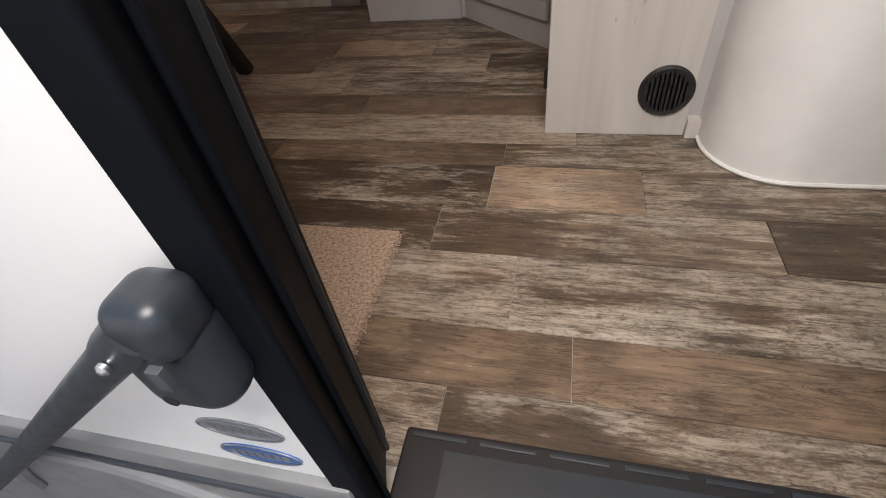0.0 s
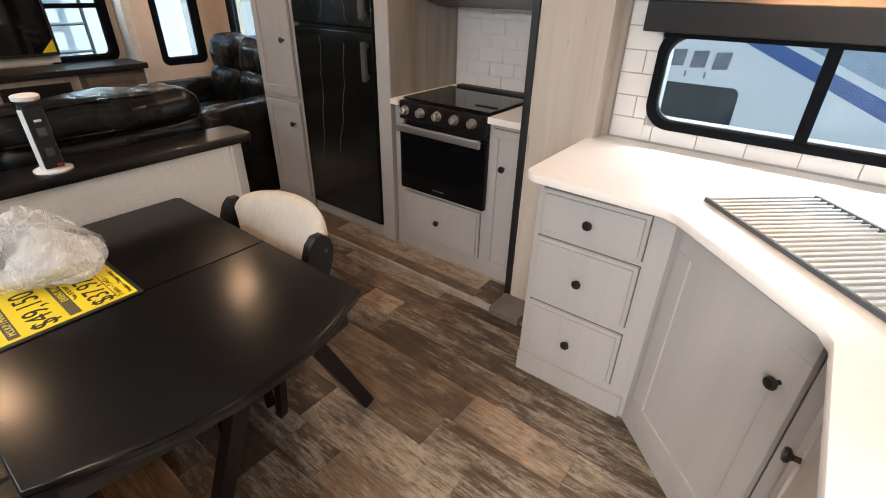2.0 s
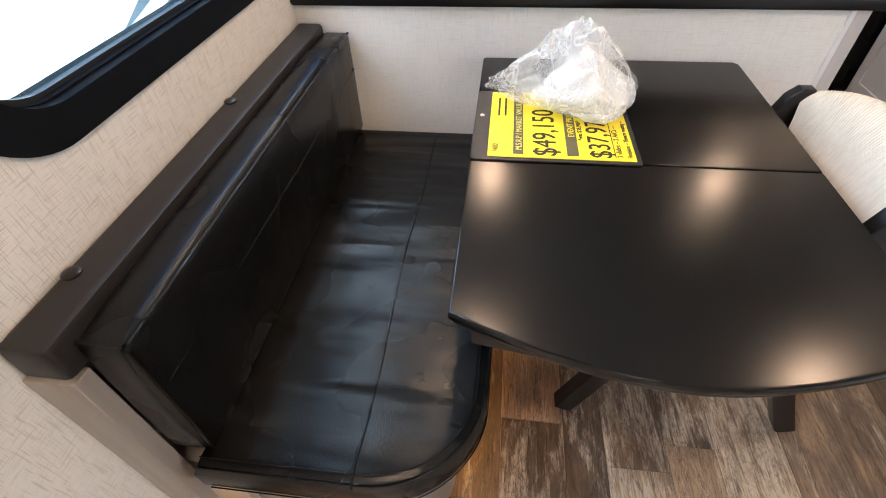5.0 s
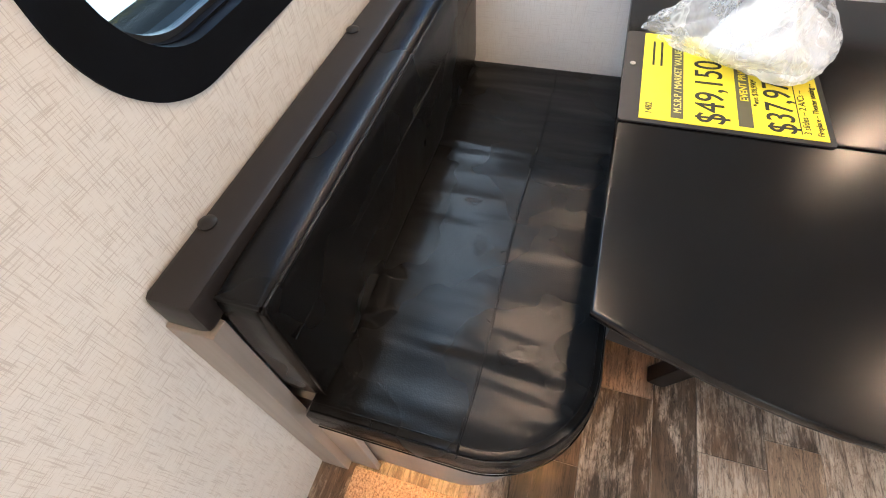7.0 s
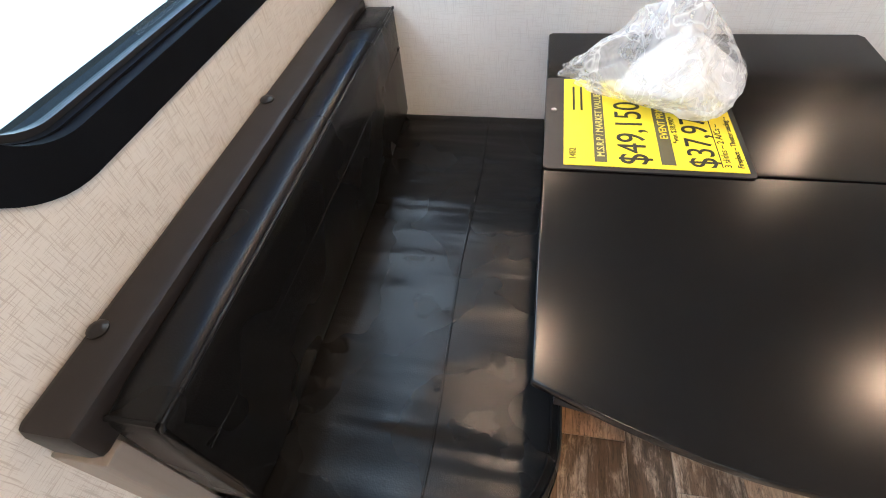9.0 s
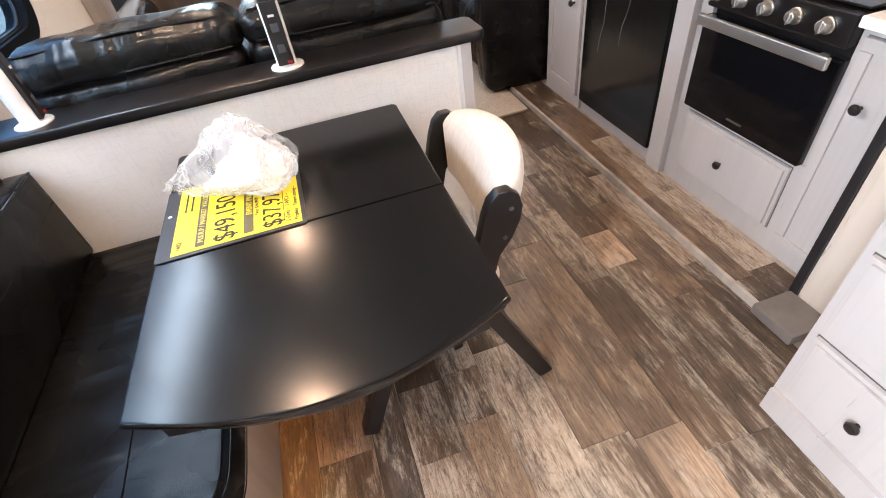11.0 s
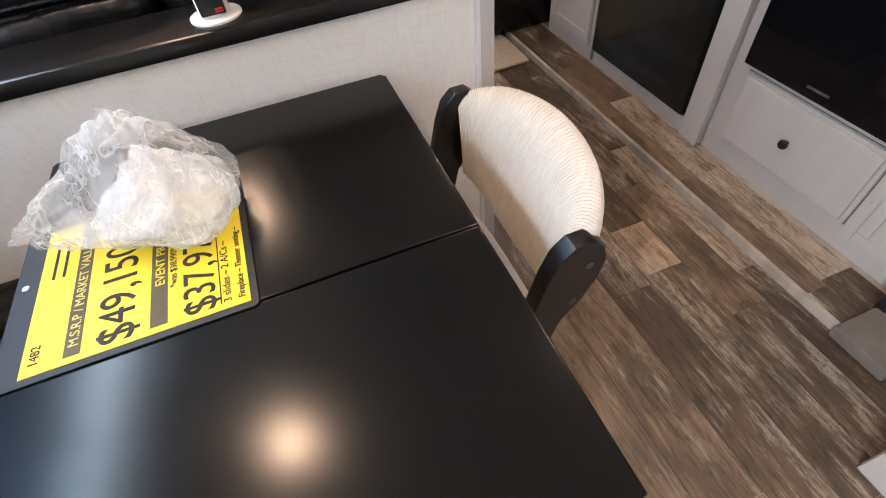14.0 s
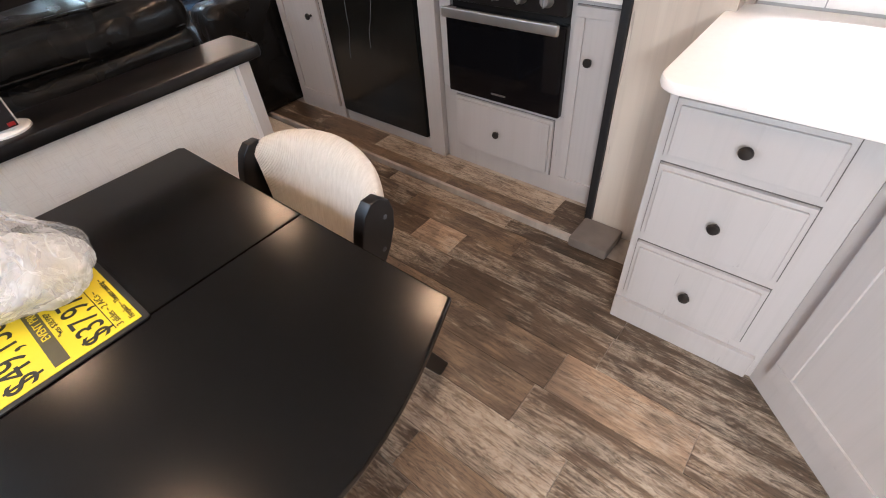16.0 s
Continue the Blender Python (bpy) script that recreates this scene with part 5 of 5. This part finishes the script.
for k, (cx, z) in enumerate(((0.058, 0.2625), (0.058, 0.2035))):
    b = thing("badge", (cx, 0.203, z), "small oval grey-blue maker's badge on white wall", "badge")
    mm = on_y(0.2046)
    oval = [(cx + 0.050 * math.cos(a), z + 0.020 * math.sin(a)) for a in [i * math.tau / 28 for i in range(28)]]
    inn2 = [(cx + 0.047 * math.cos(a), z + 0.0172 * math.sin(a)) for a in [i * math.tau / 28 for i in range(28)]]
    part("plate", prism(oval[::-1], -0.0012, 0.0004, 0, None, mm), STRIPEGREY if k == 0 else STRIPEBLUE, b)
    part("border", ring(oval, inn2, -0.0018, -0.0012, mm), ALU, b)
    for j in range(7):
        part("bar", box(cx - 0.036 + j * 0.0105, cx - 0.0285 + j * 0.0105, z - 0.0065, z + 0.0065, -0.0018, -0.0012, 0, None, mm), ALU, b)

# ---- counter things ----
rack = thing("dish_rack", (0.26, 2.13, 0.86), "roll-up steel dish drying rack over the sink", "dish rack")
ra, rb, rc, rd = Vector((-0.028, 2.185, 0.884)), Vector((0.205, 2.400, 0.884)), Vector((0.595, 1.975, 0.884)), Vector((0.372, 1.775, 0.884))
for k in range(27):
    s = k / 26
    part("bar", rod(ra.lerp(rd, s), rb.lerp(rc, s), 0.004, None, 8), CHROME, rack)
part("end_strip", beam(ra, rd, 0.012, 0.009, 0.002), DARKGREY, rack)
part("end_strip", beam(rb, rc, 0.012, 0.009, 0.002), DARKGREY, rack)
tap = thing("kitchen_tap", (0.44, 2.23, 0.876), "brushed nickel pull-down kitchen tap", "tap")
part("foot", lathe([(0.027, 0), (0.027, 0.006), (0.020, 0.01)], (0.44, 2.215, 0.876), 24), CHROME, tap)
part("spout", tube([(0.44, 2.215, 0.880), (0.44, 2.215, 1.10)] + [(0.44 - 0.06 * (1 - math.cos(a)), 2.215 - 0.06 * (1 - math.cos(a)), 1.10 + 0.085 * math.sin(a)) for a in [i * math.pi / 8 for i in range(1, 9)]] + [(0.32, 2.095, 1.02)], 0.015, 16), CHROME, tap)
part("handle_body", rod((0.44, 2.215, 0.945), (0.50, 2.185, 0.945), 0.019, None, 18), CHROME, tap)
part("lever", rod((0.497, 2.187, 0.955), (0.52, 2.19, 1.045), 0.005, None, 10), CHROME, tap)

# ---- outside ----
def trailer(name, label, x0, x1, y0, y1, z1):
    t = thing(name, ((x0 + x1) / 2, (y0 + y1) / 2, -0.75), label, "trailer")
    part("body", box(x0, x1, y0, y1, -0.25, z1, 0.08), TRAILER, t)
    part("underside", box(x0 + 0.1, x1 - 0.1, y0 + 0.08, y1 - 0.08, -0.60, -0.24, 0.02), RUBBER, t)
    for wx in (-0.4, 0.4):
        for wy in (y0 + 0.18, y1 - 0.18):
            w = part("wheel", rod(((x0 + x1) / 2 + wx, wy - 0.12, -0.41), ((x0 + x1) / 2 + wx, wy + 0.12, -0.41), 0.34, None, 24), RUBBER, t)
            part("rim", rod(((x0 + x1) / 2 + wx, wy - 0.125, -0.41), ((x0 + x1) / 2 + wx, wy + 0.125, -0.41), 0.19, None, 20), ALU, w)
    return t


def face_shape(points, y, side):
    bm = prism(points, 0, 0.004)
    bmesh.ops.transform(bm, matrix=on_y(y - (0.004 if side < 0 else 0)), verts=bm.verts)
    return bm


n1 = trailer("travel_trailer", "white travel trailer with blue and grey stripes outside", -4.0, 4.2, 5.4, 7.8, 2.6)
part("stripe", face_shape([(-0.90, 1.24), (-0.66, 1.24), (1.55, 0.27), (1.55, 0.14)], 5.398, -1), STRIPEBLUE, n1, "blue vinyl stripe")
part("stripe", face_shape([(-0.52, 1.24), (-0.02, 1.24), (1.95, 0.38), (1.95, 0.16)], 5.398, -1), PALEBLUE, n1, "pale grey vinyl stripe")
part("window", face_shape(round_rect(-1.30, -0.375, 0.34, 0.69, 0.06), 5.398, -1), TINTED, n1, "dark tinted window")
for k in range(4):
    x = -1.13 + k * 0.168
    part("letter_bar", face_shape([(x, 0.815), (x + 0.115, 0.825), (x + 0.125, 0.955), (x + 0.010, 0.945)], 5.396, -1), STRIPEGREY, n1, "dark grey lettering block")
for k in range(4):
    x = -1.12 + k * 0.15
    part("letter_bar", face_shape([(x, 0.74), (x + 0.012, 0.74), (x + 0.012, 0.79), (x, 0.79)], 5.396, -1), STRIPEGREY, n1)

n2 = trailer("travel_trailer", "white travel trailer with dark graphics beyond the dinette window", -5.50, 3.0, -4.9, -2.40, 2.6)
part("lower_skirt", box(-5.47, 2.95, -2.405, -2.39, -0.72, -0.42, 0.004), DARKGREY, n2, "dark grey lower skirt")
part("stripe", face_shape([(-3.94, -0.15), (-5.30, 0.46), (-5.30, 0.16)], -2.396, 1), SLATEBLUE, n2, "tapering slate graphic")
part("stripe", face_shape([(-4.20, -0.24), (-5.30, 0.06), (-5.30, -0.14)], -2.396, 1), SLATEBLUE, n2, "tapering slate graphic")
part("stripe", face_shape([(-4.55, -0.30), (-5.30, -0.18), (-5.30, -0.26)], -2.396, 1), SLATEBLUE, n2, "tapering slate graphic")
part("corner_trim", box(-5.51, -5.32, -2.44, -2.388, -0.40, 2.5, 0.01), PALEBLUE, n2, "pale blue corner moulding")
part("upper_band", box(-5.32, 2.9, -2.41, -2.392, 1.16, 1.36, 0.004), PALEBLUE, n2, "pale blue band")
n3 = thing("slide_out_room", (-7.0, -1.48, -0.75), "slide-out end of a neighbouring trailer, its shade coloured slate blue", "trailer")
# the slate colour is darkened to carry the shade on this wall
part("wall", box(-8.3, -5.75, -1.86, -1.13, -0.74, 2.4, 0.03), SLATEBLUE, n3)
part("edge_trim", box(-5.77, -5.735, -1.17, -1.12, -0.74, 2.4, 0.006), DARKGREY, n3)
n5 = trailer("travel_trailer", "white travel trailer with a high open underside", -14.0, -7.3, -5.2, -2.35, 2.7)
n6 = trailer("travel_trailer", "white travel trailer with black graphics behind the pickup", -16.0, -10.5, -3.2, -0.15, 2.7)
part("graphic", box(-10.52, -10.485, -2.30, -1.95, -0.10, 2.1, 0.01), RUBBER, n6, "black swoosh")
part("graphic", beam((-10.49, -1.95, 1.9), (-10.49, -1.0, 0.7), 0.02, 0.35), RUBBER, n6, "black swoosh")
part("window", box(-10.51, -10.48, -1.7, -1.2, 1.2, 1.75, 0.02), TINTED, n6, "dark tinted window")
n4 = trailer("travel_trailer", "white travel trailer parked beyond the rear windows", -13.0, -7.2, 0.0, 4.4, 2.7)
part("rear_window", prism(round_rect(0.30, 0.98, 0.85, 1.85, 0.10), 0.0, 0.012, 0, None, on_x(-7.199)), PALETINT, n4, "pale grey rear window")
part("rear_window", prism(round_rect(1.2, 2.1, 0.9, 1.8, 0.10), 0.0, 0.012, 0, None, on_x(-7.199)), PALETINT, n4, "pale grey rear window")
truck = thing("pickup_truck", (-8.6, -1.1, -0.75), "dark pickup truck with a red tail light", "pickup")
part("body", soft_box(-9.8, -7.9, -1.80, -0.35, -0.35, 0.38, 0.12, 0.02, 8), RUBBER, truck)
part("cab", soft_box(-9.8, -9.0, -1.68, -0.47, 0.30, 1.05, 0.16, 0.02, 8), RUBBER, truck)
part("tail_light", box(-7.92, -7.87, -1.76, -1.62, 0.0, 0.34, 0.01), RED, truck, "red tail light")
part("bumper", box(-7.90, -7.78, -1.74, -0.42, -0.32, -0.14, 0.03), ALU, truck, "pale metal bumper")
part("number_plate", box(-7.89, -7.875, -1.25, -0.90, -0.02, 0.14, 0.004), TRAILER, truck)
for x in (-9.3, -8.4):
    for y in (-1.68, -0.47):
        part("wheel", rod((x, y - 0.1, -0.41), (x, y + 0.1, -0.41), 0.34, None, 22), RUBBER, truck)
lad = thing("trailer_ladder", (-7.1, 2.9, -0.2), "aluminium rear ladder of the parked trailer", "ladder")
for y in (2.72, 3.12):
    part("rail", rod((-7.1, y, -0.2), (-7.1, y, 2.6), 0.02), DARKGREY, lad)
for k in range(9):
    part("rung", rod((-7.1, 2.72, 0.0 + k * 0.3), (-7.1, 3.12, 0.0 + k * 0.3), 0.016), DARKGREY, lad)

# ---- tiles of the sink wall ----
tiles = {}
for r in range(9):
    z0 = 0.880 + r * 0.0775
    z1 = z0 + 0.0745
    if z1 > 1.40:
        break
    x = -0.474 - (0.0775 if r % 2 else 0.0)
    while x < 1.4:
        a, b = max(x, -0.474), min(x + 0.152, 1.4)
        x += 0.155
        spans = [(a, b, z0, z1)]
        if b > WIN2[0] - 0.01 and a < WIN2[1] + 0.01 and z1 > WIN2[2] - 0.01 and z0 < WIN2[3]:
            spans = []
            if a < WIN2[0] - 0.01:
                spans.append((a, WIN2[0] - 0.01, z0, z1))
            if b > WIN2[1] + 0.01:
                spans.append((WIN2[1] + 0.01, b, z0, z1))
            if z0 < WIN2[2] - 0.01:
                spans.append((max(a, WIN2[0] - 0.01), min(b, WIN2[1] + 0.01), z0, WIN2[2] - 0.01))
        for p, q, u, v in spans:
            if q - p < 0.01 or v - u < 0.008:
                continue
            key = (round(q - p, 3), round(v - u, 3))
            if key not in tiles:
                bm = box(0, q - p, 0, 0.006, 0, v - u, 0.0012)
                me = bpy.data.meshes.new("tile")
                bm.to_mesh(me)
                bm.free()
                me.materials.append(TILE)
                tiles[key] = me
            ob = new("tile", tiles[key])
            ob.location = (p, 2.664, u)
            ob.parent = bpy.data.objects["wall_sink_side"]

for r in range(6):
    z0 = 0.870 + r * 0.071
    x = -1.596 - (0.0775 if r % 2 else 0.0)
    while x < -0.79:
        a, b = max(x, -1.596), min(x + 0.152, -0.787)
        x += 0.155
        if b - a < 0.01 or z0 + 0.068 > 1.30:
            continue
        key = ("splash", round(b - a, 3))
        if key not in tiles:
            bm = box(0, b - a, 0, 0.006, 0, 0.068, 0.0012)
            me = bpy.data.meshes.new("tile")
            bm.to_mesh(me)
            bm.free()
            me.materials.append(TILE)
            tiles[key] = me
        ob = new("tile", tiles[key])
        ob.location = (a, 3.175, z0)
        ob.parent = bpy.data.objects["wall_splash"]

# ---- plank floor ----
floor = single("floor", wall_xz(-4.3, 2.4, 0.221, 2.66, -0.05, -0.004, []), GREYWOOD, "weathered plank floor in browns and worn white", "floor", kind="structure")
floor.data.transform(Matrix(((1, 0, 0, 0), (0, 0, 1, 0), (0, 1, 0, 0), (0, 0, 0, 1))))
shared = {}


def plank(x0, x1, y0, y1, tone, wear, z=0.0):
    key = (round(x1 - x0, 3), round(y1 - y0, 3))
    if key not in shared:
        bm = box(0, x1 - x0 - 0.0015, 0, y1 - y0 - 0.0015, -0.004, 0, 0.0007)
        me = bpy.data.meshes.new("plank")
        bm.to_mesh(me)
        bm.free()
        me.materials.append(PLANK)
        shared[key] = me
    ob = new("plank", shared[key])
    ob.location = (x0, y0, z)
    pale = min(1.0, max(0.0, tone - 0.9))
    ob.color = (tone, tone * (1 + 0.02 * pale), tone * (1 + 0.05 * pale), wear)
    ob.parent = floor


# tone and worn-paint share of each sort of board
SORT = {"d": (0.70, 0.40), "b": (1.45, 0.27), "t": (2.7, 0.42), "w": (0.95, 0.62), "m": (1.0, 0.50), "l": (1.7, 0.70), "g": (1.25, 0.60)}
EDGES = [0.27, 0.427, 0.552, 0.741, 0.896, 1.064, 1.172, 1.330, 1.456, 1.635, 1.785, 1.942, 2.085, 2.222, 2.345, 2.425]
# known boards by row: start, then sort and end of each
KNOWN = {
    0: "-.3 l .2 m .95 g 1.5",
    1: "-.35 b .400 b 1.05 m 1.6",
    2: "-.35 l .287 w 1.15 d 1.6",
    3: "-.58 d .095 g .783 d 1.35",
    4: "-1.3 t -.80 d .20 t .552 g 1.1",
    5: "-1.1 d -.457 b .217 w .95",
    6: "-1.3 d -.95 m -.696 l .40",
    7: "-1.5 w -.955 w -.77 b -.275 b .40",
    8: "-1.4 d -1.0 l -.39 w .40",
    9: "-1.7 d -1.25 b -.578 g .09 d .7",
    10: "-1.9 m -1.43 b -.55 t -.135 g .40",
    11: "-1.6 m -1.137 m -.455 w .2",
    12: "-1.9 d -1.374 t -1.17 m -.45 d .1",
    13: "-2.1 w -1.54 b -.951 m -.3",
    14: "-2.4 d -1.75 l -1.07 d -.40",
}
rng = random.Random(4)


def row(y0, y1, start, runs, lo, hi, z=0.0):
    x = start
    boards = []
    for s, end in runs:
        boards.append((x, end, s))
        x = end
    while x < hi:
        boards.append((x, min(x + rng.choice((0.45, 0.62, 0.92)), hi), rng.choice("dbwmlg")))
        x = boards[-1][1]
    x = start
    while x > lo:
        boards.append((max(x - rng.choice((0.45, 0.62, 0.92)), lo), x, rng.choice("dbwmdg")))
        x = boards[-1][0]
    for a, b, s in boards:
        tone, wear = SORT[s]
        plank(a, b, y0, y1, tone * rng.uniform(0.93, 1.07), wear + rng.uniform(-0.04, 0.04), z)


for r, (y0, y1) in enumerate(zip(EDGES, EDGES[1:])):
    words = KNOWN.get(r, "-1.0 m -.5").split()
    row(y0, y1, float(words[0]), [(s, float(v)) for s, v in zip(words[1::2], words[2::2])], -4.3, 2.4)
row(2.437, 2.505, -1.9, [("b", -1.46), ("b", -0.91), ("d", -0.75)], -2.9, -0.75, 0.032)
row(2.505, 2.625, -2.0, [("l", -1.46), ("l", -0.93), ("d", -0.75)], -2.9, -0.75, 0.032)
